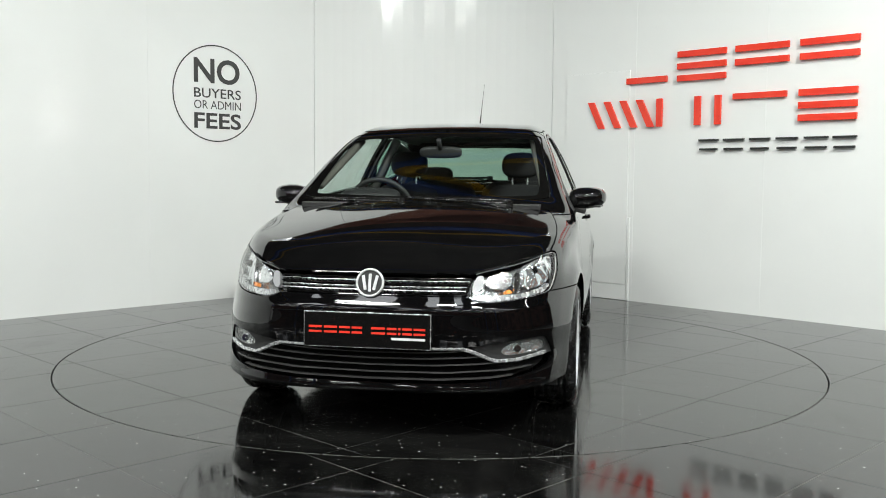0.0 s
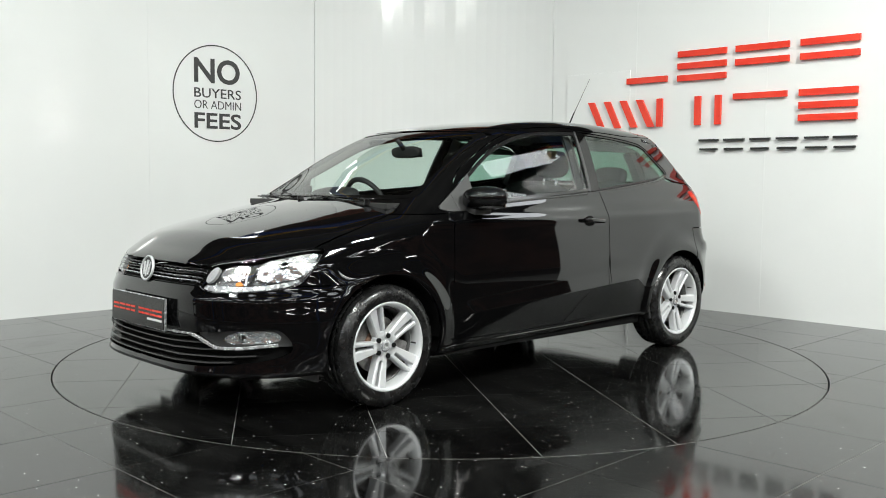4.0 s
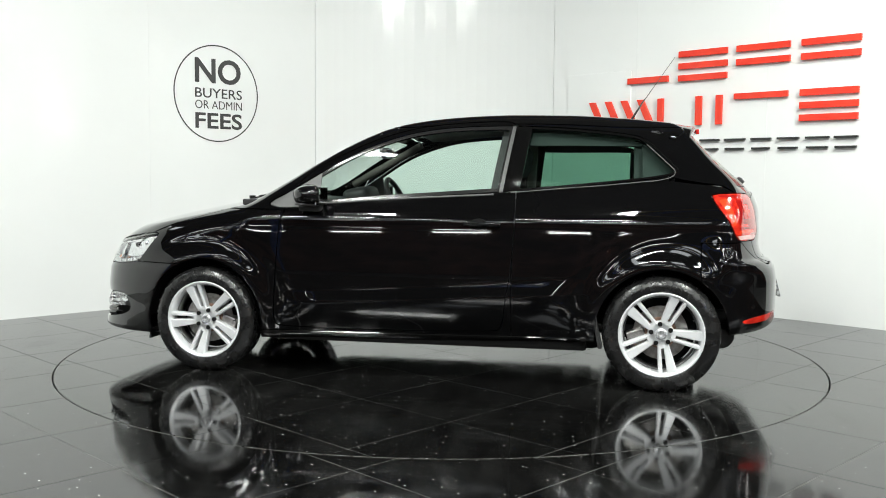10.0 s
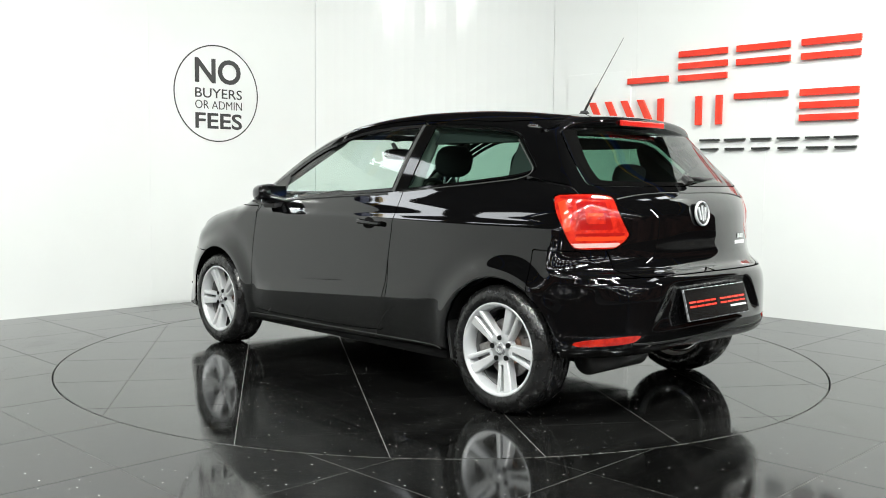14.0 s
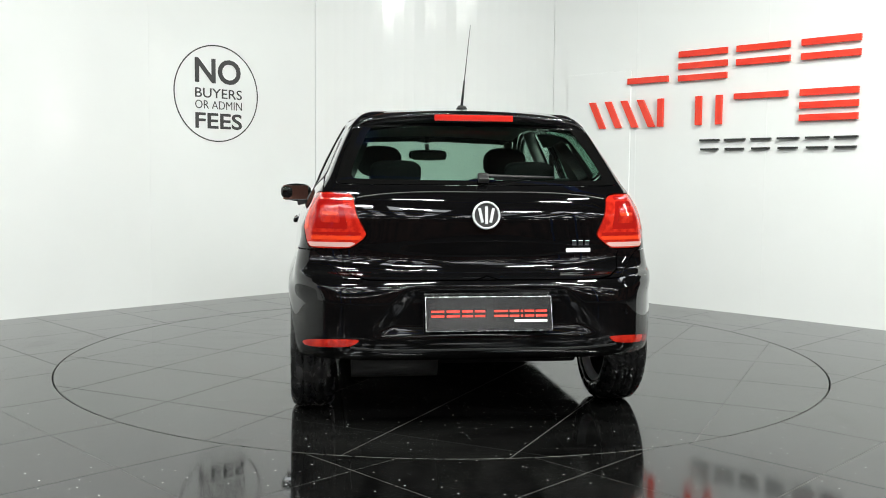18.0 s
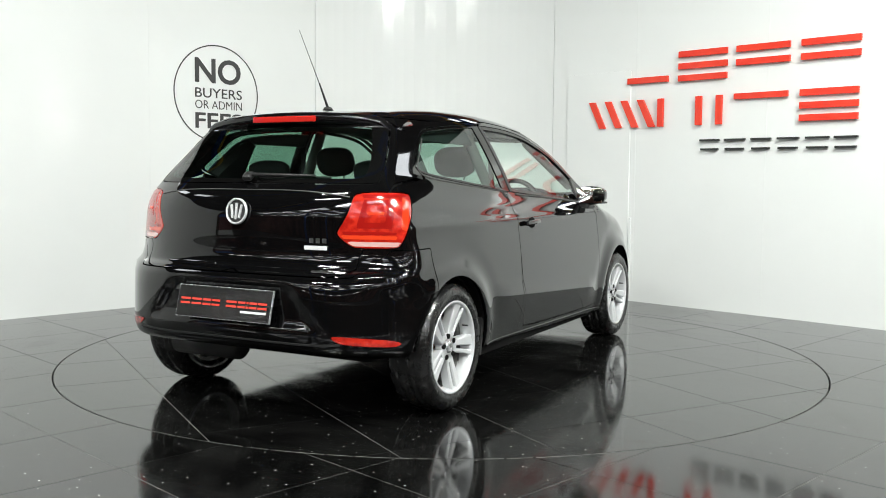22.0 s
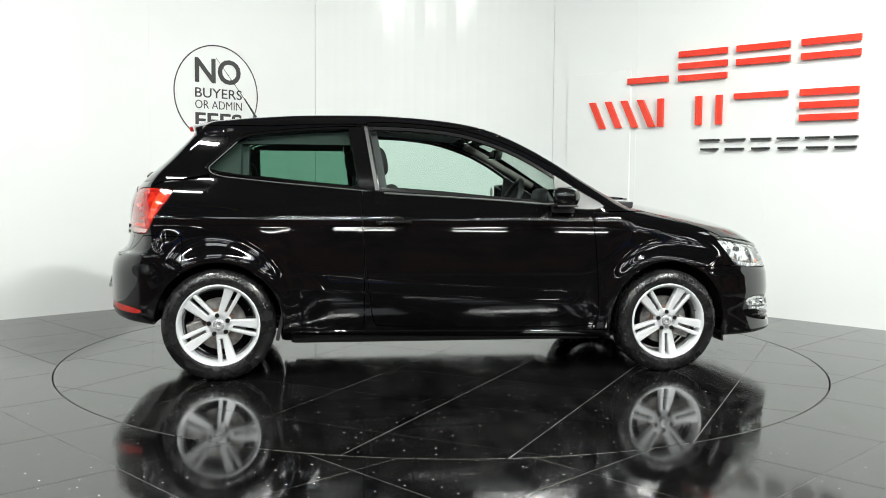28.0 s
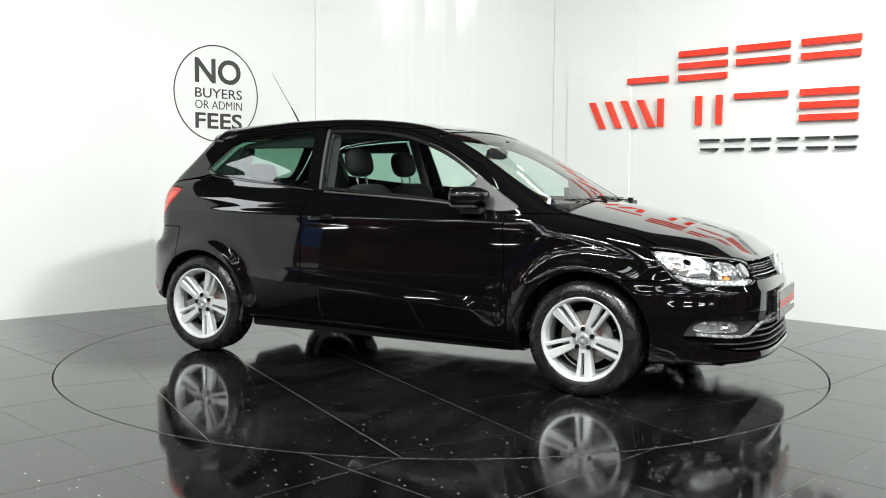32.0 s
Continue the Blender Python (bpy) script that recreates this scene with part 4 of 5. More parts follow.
FRIT_F = outline([(-0.2, 0.985), (0.55, 0.995), (0.615, 1.005), (0.535, 1.300), (0.515, 1.312), (-0.2, 1.335)], 2)
FRIT_R = outline([(-0.2, 1.072), (0.52, 1.074), (0.580, 1.085), (0.480, 1.295), (0.455, 1.318), (-0.2, 1.325)], 2)
screen, screen_frit = split(screen, lambda Q: inside_of(uv(Q[:, 1], Q[:, 2]), FRIT_F))
rear_glass, rear_frit = split(rear_glass, lambda Q: inside_of(uv(Q[:, 1], Q[:, 2]), FRIT_R))
sheet("windscreen_border", *screen_frit, M_GLOSSTRIM, car, sides=(1, -1), thick=0.004, offset=-0.003, label="black glass border")
sheet("rear_window_border", *rear_frit, M_GLOSSTRIM, car, sides=(1, -1), thick=0.004, offset=-0.002, label="black glass border")
ob = sheet("windscreen", *screen, G_SCREEN, car, sides=(1, -1), thick=0.004, back=False, offset=-0.003, label="clear raked windscreen")
ob.visible_shadow = False
ob = sheet("rear_window", *rear_glass, G_BACK, car, sides=(1, -1), thick=0.004, back=False, offset=-0.002, label="dark tinted rear window")
ob.visible_shadow = False


# side glass with its frame, corner sail and pillar bar
PW, TW = side_glass_all
bar_x = lambda Q: Q[:, 0] + 0.388 + (Q[:, 2] - 1.008) * 0.15
win_s = lambda Q: inside_of(uv(Q[:, 0], Q[:, 2]), WIN)
sail_x = lambda Q: 0.592 - Q[:, 0]


sail, rest = split((PW, TW), sail_x)
fore, rest = split(rest, lambda Q: -(bar_x(Q)))
aft, pillar = split(rest, lambda Q: bar_x(Q) + 0.105)
pillar_bar, pillar = split(pillar, lambda Q: -(bar_x(Q) + 0.018))
fore_glass, fore_trim = split(fore, lambda Q: np.maximum(win_s(Q) + 0.020, -bar_x(Q) + 0.010))
aft_glass, aft_trim = split(aft, lambda Q: win_s(Q) + 0.012)
sail_front, sail_back = split(sail, lambda Q: 0.745 - Q[:, 0] - (0.95 - Q[:, 2]) * 0.2)
for nm, pt, mat, lab in (("side_window", fore_glass, G_SIDE, "clear green-tinted door window"), ("rear_side_window", aft_glass, G_REAR, "dark green-tinted rear side window")):
    for ob in both(nm, pt, mat, lab, thick=0.004, back=False, offset=-0.007):
        ob.visible_shadow = False
both("quarter_lining", split(aft, lambda Q: np.maximum(Q[:, 0] + 1.13, win_s(Q) + 0.004))[0], M_CABIN, "", thick=0.01, offset=-0.05)
both("quarter_lining", split(aft, lambda Q: np.maximum(np.maximum(1.285 - Q[:, 2], -1.13 - Q[:, 0]), win_s(Q) + 0.004))[0], M_CABIN, "", thick=0.01, offset=-0.05)
both("quarter_lining", split(aft, lambda Q: np.maximum(Q[:, 0] + 1.09, win_s(Q) + 0.004))[0], M_CABIN, "", thick=0.05, offset=-0.075)
both("pillar_trim", split(fore, lambda Q: bar_x(Q) - 0.055)[0], M_CABIN, "dark inner trim behind the door window's edge", thick=0.01, offset=-0.045)
both("window_frame", fore_trim, M_FRAME, "grey-black door window frame", thick=0.012, offset=0.001)
both("window_seal", aft_trim, M_GLOSSTRIM, "", thick=0.012, offset=-0.002)
both("pillar_bar", pillar_bar, M_GREYTRIM, "grey pillar bar", thick=0.01, offset=0.001)
both("pillar_cover", pillar, M_GLOSSTRIM, "gloss black pillar cover", thick=0.006, offset=-0.003)
both("corner_sail", sail_front, M_GREYTRIM, "grey triangular window corner", thick=0.01, offset=-0.001)
both("mirror_sail", sail_back, M_GREYTRIM, "grey triangular mirror base", thick=0.01, offset=0.0005)
strip("belt_moulding", [(0.57, 0.74, 0.926), (0.29, 0.75, 0.958), (0.0, 0.75, 0.980), (-0.36, 0.75, 1.004)], 0.010, 0.006, M_GREYTRIM, sides=(1, -1))
strip("window_brightwork", [(-0.45, 0.74, 1.012), (-0.92, 0.72, 1.056), (-1.22, 0.70, 1.090), (-1.285, 0.69, 1.110), (-1.300, 0.68, 1.138), (-1.21, 0.66, 1.232), (-1.15, 0.64, 1.294)], 0.005, 0.003, M_GREYTRIM, label="thin grey line round the rear side window", sides=(1, -1))

# headlights: clear lens over a chromed bowl
for ob in both("headlight", head_lens, G_LENS, "clear headlight lens", thick=0.004, back=False):
    ob.visible_shadow = False
both("headlight_shell", head_lens, M_LAMPSHELL, "pale grey headlight housing", thick=0.01, offset=-0.050)
hu = lambda Q: (Q[:, 1] - Q[:, 0]) * H45
for nm, poly, mat, lab, off in (
        ("low_beam_reflector", [(-0.862, 0.632), (-0.790, 0.618), (-0.690, 0.628), (-0.640, 0.655), (-0.600, 0.720), (-0.590, 0.752), (-0.680, 0.746), (-0.845, 0.718)], M_LAMPCHROME, "faceted chrome reflector", -0.026),
        ("high_beam_reflector", [(-1.040, 0.634), (-0.905, 0.622), (-0.880, 0.712), (-1.000, 0.697)], M_LAMPCHROME, "faceted chrome reflector", -0.030),
        ("inner_fin", [(-1.105, 0.615), (-1.058, 0.622), (-1.025, 0.694), (-1.068, 0.682)], M_LAMPGREY, "grey lamp fin", -0.018),
        ("running_light", [(-1.110, 0.596), (-1.075, 0.580), (-1.00, 0.576), (-0.82, 0.584), (-0.70, 0.600), (-0.655, 0.630), (-0.664, 0.636), (-0.72, 0.616), (-0.84, 0.602), (-1.00, 0.600), (-1.09, 0.606)], M_SATIN, "bright strip along the headlight's foot", -0.012),
        ("divider_blade", [(-0.915, 0.606), (-0.885, 0.606), (-0.850, 0.690), (-0.872, 0.700)], M_CHROME, "chrome lamp blade", -0.014),
        ("indicator", [(-0.955, 0.604), (-0.912, 0.606), (-0.912, 0.622), (-0.950, 0.622)], M_AMBER, "small amber indicator", -0.016)):
    o_ = outline(poly, 1)
    inner, _ = split(head_lens, lambda Q: np.maximum(inside_of(uv(hu(Q), Q[:, 2]), o_), inside_of(uv(hu(Q), Q[:, 2]), HEAD) + 0.006))
    both(nm, inner, mat, lab, thick=0.02, offset=off)
rimp, _ = split((head_lens[0], head_lens[1]), lambda Q: -inside_of(uv(hu(Q), Q[:, 2]), HEAD) - 0.0030)
both("lamp_rim", rimp, M_LAMPGREY, "grey headlight rim", thick=0.004, offset=-0.006)
for sd in (1, -1):
    for at, r in (((1.838, sd * 0.520, 0.662), 0.014), ((1.705, sd * 0.650, 0.685), 0.018)):
        part("bulb_cap", cyl_bm(r, 0.03, look(at, Vector(at) - Vector((1, sd * 0.2, 0))), 18, r * 0.7), M_GLOSSTRIM, car)

# tail lights: red shell with darker core, bright bands and a pale reversing strip
tu = lambda Q: (Q[:, 1] + Q[:, 0]) * H45
both("tail_light", tail_lens, M_LENS_RED, "red wraparound tail light", thick=0.03)
for nm, poly, mat, lab, off in (
        ("reversing_light", [(-0.83, 0.786), (-0.60, 0.783), (-0.597, 0.803), (-0.845, 0.806)], M_REVERSE, "pale reversing light strip", 0.0012),
        ("lamp_frame", [(-0.790, 0.862), (-0.640, 0.862), (-0.620, 0.985), (-0.752, 0.985)], M_LENS_DEEP, "dark red lamp frame", 0.0010),
        ("stop_light", [(-0.755, 0.888), (-0.668, 0.888), (-0.655, 0.962), (-0.738, 0.962)], M_LENS_RED, "red lamp core", 0.0022),
        ("stop_light_bar", [(-0.748, 0.918), (-0.672, 0.918), (-0.668, 0.934), (-0.744, 0.934)], M_LENS_ORANGE, "bright lamp bar", 0.0032),
        ("lamp_band", [(-0.84, 0.816), (-0.62, 0.814), (-0.617, 0.830), (-0.85, 0.833)], M_LENS_ORANGE, "orange-red lamp band", 0.0012),
        ("lamp_band", [(-0.84, 0.836), (-0.62, 0.834), (-0.617, 0.846), (-0.845, 0.850)], M_LENS_DEEP, "dark red lamp band", 0.0012),
        ("lamp_edge", [(-0.600, 0.86), (-0.572, 0.85), (-0.548, 0.98), (-0.582, 0.992)], M_LENS_ORANGE, "orange-red lamp band", 0.0012),
        ("lamp_cap", [(-0.76, 0.992), (-0.56, 0.997), (-0.555, 1.010), (-0.755, 1.008)], M_LENS_DEEP, "dark red lamp edge", 0.0012)):
    o_ = np.array(poly)
    inner, _ = split(tail_lens, lambda Q: np.maximum(inside_of(uv(tu(Q), Q[:, 2]), o_), inside_of(uv(tu(Q), Q[:, 2]), TAILP) + 0.006))
    both(nm, inner, mat, lab, thick=0.002, back=False, offset=off)


M_SLAT = Mat("grey_black_slat", (0.035, 0.035, 0.035), 0.26).bump(200, 0.2, 0.0004).m
# ---- front: grilles, trims, fog lights, plate, badge ----
sheet("grille_backing", *grille_cut, M_DARK, car, sides=(1, -1), thick=0.004, offset=-0.040)
sheet("lower_backing", *lower_cut, M_DARK, car, sides=(1, -1), thick=0.004, offset=-0.050)


def front_bar(name, pts, width, depth, mat, proud=0.0, label="", sides=(1, -1)):
    """A bar across the nose; a line from the middle outwards is mirrored to make it whole."""
    if sides == (1, -1) and abs(pts[0][0]) < 1e-6:
        pts = [(-y, z) for y, z in pts[:0:-1]] + list(pts)
        sides = (1,)
    return strip(name, [(front_x(y, z), y, z) for y, z in pts], width, depth, mat, car, label, sides, proud)


for z, w in ((0.646, 0.405), (0.668, 0.412)):
    front_bar("grille_slat", [(0, z), (w * 0.6, z), (w, z)], 0.006, 0.022, M_GLOSSTRIM, -0.024)
front_bar("grille_slat", [(0, 0.617), (0.25, 0.617), (0.392, 0.617)], 0.007, 0.026, M_SATIN, -0.020, "thin chrome grille bar")
for z, w in ((0.634, 0.398), (0.657, 0.408)):
    front_bar("grille_line", [(0, z), (w * 0.6, z), (w, z)], 0.0028, 0.020, M_SATIN, -0.022, "fine bright line between grille slats")
for z, w in ((0.262, 0.585), (0.290, 0.655), (0.318, 0.545), (0.344, 0.475), (0.368, 0.41)):
    front_bar("lower_slat", [(0, z - 0.006), (w * 0.5, z - 0.003), (w * 0.85, z + 0.004), (w, z + 0.010)], 0.009, 0.040, M_SLAT, -0.040)
front_bar("chrome_moulding", [(0.0, 0.386), (0.39, 0.386)], 0.009, 0.012, M_SATIN, -0.002, "chrome line over the lower grille")
for sd in (1, -1):
    strip("chrome_moulding", [(front_x(y, z), sd * y, z) for y, z in ((0.385, 0.384), (0.42, 0.376), (0.515, 0.330), (0.60, 0.330), (0.705, 0.345))], 0.015, 0.012, M_SATIN, car, "satin chrome swoop under the fog light", (1,), -0.004)
    FOGP = outline([(0.525, 0.349), (0.705, 0.351), (0.715, 0.385), (0.685, 0.410), (0.570, 0.400)], 2)
    fog, pocket = split(lower_cut, lambda Q: inside_of(uv(Q[:, 1], Q[:, 2]), FOGP))
    pocket, _ = split(pocket, lambda Q: np.maximum(0.338 + np.maximum(0.515 - Q[:, 1], 0) * 0.5 - Q[:, 2], 0.43 - Q[:, 1]))
    sheet("fog_pocket", *pocket, M_TRIM, car, sides=(sd,), thick=0.004, offset=-0.012)
    ob = sheet("fog_light", *fog, G_LENS, car, sides=(sd,), thick=0.004, back=False, offset=-0.004, label="clear fog light glass")
    ob.visible_shadow = False
    sheet("fog_reflector", *fog, M_LAMPCHROME, car, sides=(sd,), thick=0.01, offset=-0.018)
    part("fog_bulb", cyl_bm(0.015, 0.02, pose(1.888, sd * 0.60, 0.375, 0, 90, 0), 14), M_CHROME, car)


def badge(name, at, aim, r):
    """A round chrome badge: ring, dark face and plain upright bars."""
    m = look(at, Vector(at) - Vector(aim))
    bm = bmesh.new()
    prof = [(r, -0.004), (r, 0.004), (r * 0.94, 0.008), (r * 0.86, 0.006), (r * 0.84, -0.004)]
    seg = 40
    rs = [[bm.verts.new(m @ Vector((q * math.cos(2 * math.pi * i / seg), q * math.sin(2 * math.pi * i / seg), z))) for i in range(seg)] for q, z in prof]
    for a, b in zip(rs, rs[1:] + rs[:1]):
        for i in range(seg):
            bm.faces.new((a[i], a[(i + 1) % seg], b[(i + 1) % seg], b[i]))
    ring = part(name, bm, M_ALLOY, car, "round chrome badge", True)
    part("badge_face", cyl_bm(r * 0.86, 0.004, m @ Matrix.Translation((0, 0, -0.002)), 40), M_INK, ring)
    for x, h, a in ((-0.40, 0.52, 12), (0.40, 0.52, -12), (0.0, 0.62, 0)):
        part("badge_bar", box_bm(-r * 0.10, r * 0.10, -r * h, r * h, 0, 0.006, m=m @ pose(x * r, 0, 0, 0, 0, a), bevel=0.001), M_ALLOY, ring)


badge("front_badge", (2.028, 0, 0.648), (1, 0, 0.22), 0.060)
badge("rear_badge", (-1.783, 0, 0.925), (-1, 0, 0.12), 0.060)


def plate(name, at, aim, label):
    m = look(at, Vector(at) - Vector(aim))
    ob = part(name, box_bm(-0.265, 0.265, -0.070, 0.070, -0.008, 0.004, m=m, bevel=0.002), M_PLATE, car, label)
    part("plate_edge", box_bm(-0.268, 0.268, -0.073, 0.073, -0.009, 0.0015, m=m, bevel=0.002), M_SATIN, ob)
    for x0, x1 in ((-0.245, -0.190), (-0.180, -0.125), (-0.115, -0.070), (-0.062, -0.018), (0.02, 0.078), (0.086, 0.126), (0.133, 0.143), (0.150, 0.190), (0.197, 0.245)):
        for z in (-0.010, 0.010):
            part("bar", box_bm(x0, x1, z - 0.0045, z + 0.0045, 0.004, 0.0055, m=m), M_REDPRINT, ob)
    part("bar", box_bm(0.105, 0.245, -0.036, -0.026, 0.004, 0.0055, m=m), M_WHITE, ob, "white bar")


plate("front_plate", (2.080, 0, 0.458), (1, 0, 0.03), "black dealer plate with red bars")
plate("rear_plate", (-1.876, 0, 0.519), (-1, 0, 0.27), "black dealer plate with red bars")
part("plate_pad", box_bm(2.02, 2.077, -0.20, 0.20, 0.41, 0.50, bevel=0.006), M_TRIM, car)
part("plate_pad", box_bm(-1.856, -1.80, -0.22, 0.22, 0.47, 0.565, bevel=0.006), M_TRIM, car)
def rear_spot(y, z):
    """A point just proud of the tailgate."""
    return Vector((float(rear_x(np.array(y), np.array(z))) - 0.001, y, z))


# tail badge: a pale slip and small bright bars
part("badge_slip", box_bm(-0.056, 0.056, -0.009, 0.009, 0, 0.003, m=look(rear_spot(-0.411, 0.775), rear_spot(-0.411, 0.775) + Vector((1, 0.10, 0.0))), bevel=0.001), M_WHITE, car, "white badge slip")
for k in range(3):
    part("badge_bar", box_bm(-0.010, 0.010, -0.011, 0.011, 0, 0.003, m=look(rear_spot(-0.392 - 0.030 * k, 0.806), rear_spot(-0.392 - 0.030 * k, 0.806) + Vector((1, 0.10, 0.0))), bevel=0.001), M_CHROME, car, "small chrome bar")

# ---- tail: spoiler, brake light, reflectors, wiper, aerial ----
ys = np.linspace(-0.556, 0.556, 47)
ring_n = 7
vs, fs = [], []
for y in ys:
    q = abs(y) / 0.556
    tip = -1.436 + 0.070 * q ** 2.4
    ztop = 1.386 - 0.034 * q ** 2 - 0.022 * q ** 8
    def roof_z(x):
        return float(top_line(np.array(x + 0.15 * y * y)) - crown(np.array(x)) * y * y)
    w = -1.20 + 0.03 * q ** 2
    sec = [(w, min(roof_z(w) + 0.001, ztop + 0.035)), (w - 0.10, min(roof_z(w - 0.10) + 0.006, ztop + 0.022)), (tip + 0.05, ztop + 0.006), (tip + 0.008, ztop - 0.002), (tip, ztop - 0.012), (tip + 0.012, ztop - 0.048), (tip + 0.10, ztop - 0.060)]
    vs += [(a, y, b - 0.030 * max(0, q - 0.90) / 0.10) for a, b in sec]
n = len(ys)
for i in range(n - 1):
    for j in range(ring_n):
        a, b = i * ring_n, (i + 1) * ring_n
        fs.append((a + j, b + j, b + (j + 1) % ring_n, a + (j + 1) % ring_n))
fs += [tuple(range(ring_n)), tuple((n - 1) * ring_n + j for j in range(ring_n))[::-1]]
spoiler = mesh_object("roof_spoiler", vs, fs, M_PAINT, car, smooth=True)
part("brake_light", box_bm(-1.448, -1.429, -0.182, 0.182, 1.340, 1.369, m=pose(0, 0, 0), bevel=0.006), M_BRAKE, car, "long red high brake light")
REFL = outline([(-0.912, 0.408), (-0.900, 0.392), (-0.870, 0.376), (-0.70, 0.362), (-0.625, 0.360), (-0.605, 0.370), (-0.625, 0.383), (-0.70, 0.395), (-0.85, 0.408)], 1)
refl, _ = split(rear_bumper, lambda Q: np.where(Q[:, 1] > 0.45, inside_of(uv(tu(Q), Q[:, 2]), REFL), 0.3))
both("rear_reflector", refl, M_LENS_RED, "red bumper reflector", thick=0.006, offset=0.003)
# bumper ledge and lower groove
strip("bumper_groove", [(-1.88, -0.60, 0.352), (-1.89, 0, 0.352), (-1.88, 0.60, 0.352)], 0.010, 0.002, M_TRIM, car, "", (1,), 0.0005)
strip("tailgate_seam", [(-1.74, -0.56, 1.045), (-1.75, 0, 1.045), (-1.74, 0.56, 1.045)], 0.005, 0.003, M_GREYTRIM, car, "thin bright line under the rear window", (1,))


def rod(name, a, b, r, mat, parent, r2=None, label="", seg=10):
    a, b = Vector(a), Vector(b)
    m = Matrix.Translation((a + b) / 2) @ (b - a).to_track_quat("Z", "Y").to_matrix().to_4x4()
    return part(name, cyl_bm(r, (b - a).length, m, seg, r2), mat, parent, label, True)


wiper = part("rear_wiper", box_bm(-0.022, 0.022, -0.024, 0.024, -0.012, 0.014, m=pose(-1.699, 0.0, 1.082, 0, -40, 0), bevel=0.008), M_TRIM, car, "black rear wiper")
rod("wiper_arm", (-1.704, 0.0, 1.092), (-1.639, -0.33, 1.086), 0.008, M_TRIM, wiper, 0.006)
rod("wiper_blade", (-1.684, -0.05, 1.080), (-1.619, -0.40, 1.078), 0.006, M_TRIM, wiper)
aerial = part("aerial", cyl_bm(0.028, 0.016, pose(-1.075, 0, 1.430, 0, 4, 0), 20, 0.018), M_TRIM, car, "thin black roof aerial", True)
rod("aerial_foot", (-1.075, 0, 1.432), (-1.15, 0, 1.552), 0.007, M_TRIM, aerial, 0.004)
rod("aerial_rod", (-1.15, 0, 1.550), (-1.315, 0, 1.792), 0.0022, M_TRIM, aerial, 0.0012)

strip("sill_moulding", [(0.86, 0.80, 0.238), (0.0, 0.80, 0.246), (-0.86, 0.80, 0.258)], 0.014, 0.007, M_GLOSSTRIM, sides=(1, -1), label="gloss black sill moulding")

# ---- mirrors, handles, front wipers ----
for sd in (1, -1):
    bm = bmesh.new()
    bmesh.ops.create_uvsphere(bm, u_segments=32, v_segments=20, radius=1)
    for v in bm.verts:
        x, y, z = v.co
        f = lambda c, p: math.copysign(abs(c) ** p, c)
        x, y, z = f(x, 0.85), f(y, 0.62), f(z, 0.70)
        bulge = 1 if x > 0 else 0.45
        taper = 1 - 0.18 * max(0, y)
        v.co = Vector((0.600 + x * 0.105 * bulge - 0.03 * y, sd * (0.842 + y * 0.100), 0.982 + z * 0.060 * taper + 0.004 * y))
    mir = part("door_mirror", bm, M_PAINT, car, "gloss black door mirror", True)
    part("mirror_glass", box_bm(-0.003, 0.003, -0.082, 0.082, -0.047, 0.047, m=pose(0.548, sd * 0.842, 0.982, 0, 0, -sd * 4), bevel=0.002), M_MIRROR, mir, "mirror glass")
    part("mirror_arm", box_bm(0.56, 0.68, -0.06, 0.06, -0.016, 0.016, m=pose(0, sd * 0.775, 0.925, -sd * 14, 0, 0), bevel=0.010), M_TRIM, mir)
    part("mirror_band", box_bm(0.55, 0.665, -0.080, 0.070, -0.006, 0.006, m=pose(0.008, sd * 0.842, 0.938), bevel=0.004), M_TRIM, mir)
    p, nn = on_form([(-0.30, 0.83, 0.842), (-0.285, 0.83, 0.838)])
    y0 = p[0][1]
    # shade of the handle's hollow, put in as a thin dark oval pad
    bm = bmesh.new()
    bmesh.ops.create_uvsphere(bm, u_segments=20, v_segments=10, radius=1)
    for v in bm.verts:
        v.co = Vector((-0.292 + v.co.x * 0.050, sd * (y0 + v.co.y * 0.0025), 0.832 + v.co.z * 0.042))
    part("handle_recess_shade", bm, M_DARK, car, "", True)
    hd = part("door_handle", box_bm(-0.098, 0.090, -0.010, 0.012, -0.013, 0.013, m=pose(-0.310, sd * (y0 + 0.018), 0.846, 0, -3, 0), bevel=0.009), M_PAINT, car, "gloss black door handle", True)
    for x in (-0.392, -0.228):
        part("handle_post", box_bm(x - 0.014, x + 0.014, -0.010, 0.012, -0.010, 0.010, m=pose(0, sd * (y0 + 0.002), 0.845), bevel=0.003), M_GLOSSTRIM, hd)
    part("mud_flap", box_bm(-0.006, 0.006, -0.060, 0.060, -0.028, 0.028, m=pose(1.590, sd * 0.690, 0.190, 0, -8, 0), bevel=0.003), M_TRIM, car)
    part("mud_flap", box_bm(-0.010, 0.010, -0.055, 0.055, -0.12, 0.10, m=pose(-0.905, sd * 0.755, 0.330, 0, 12, 0), bevel=0.003), M_TRIM, car)

for piv, end in (((1.085, 0.47, 0.958), (1.075, -0.06, 0.972)), ((1.100, -0.085, 0.962), (1.065, -0.56, 0.962))):
    w = part("front_wiper", cyl_bm(0.018, 0.03, Matrix.Translation(piv), 14), M_RUBBER, car, "black front wiper")
    mid = (Vector(piv) + Vector(end)) / 2 + Vector((0, 0, 0.004))
    rod("wiper_arm", piv, mid, 0.0045, M_RUBBER, w)
    rod("wiper_arm", mid, Vector(end) + Vector((0, 0, 0.008)), 0.005, M_RUBBER, w, 0.004)
    rod("wiper_blade", Vector(piv) + Vector((-0.045, 0, 0.014)), Vector(end) + Vector((-0.025, 0, 0.012)), 0.004, M_RUBBER, w)

# ---- wheels ----


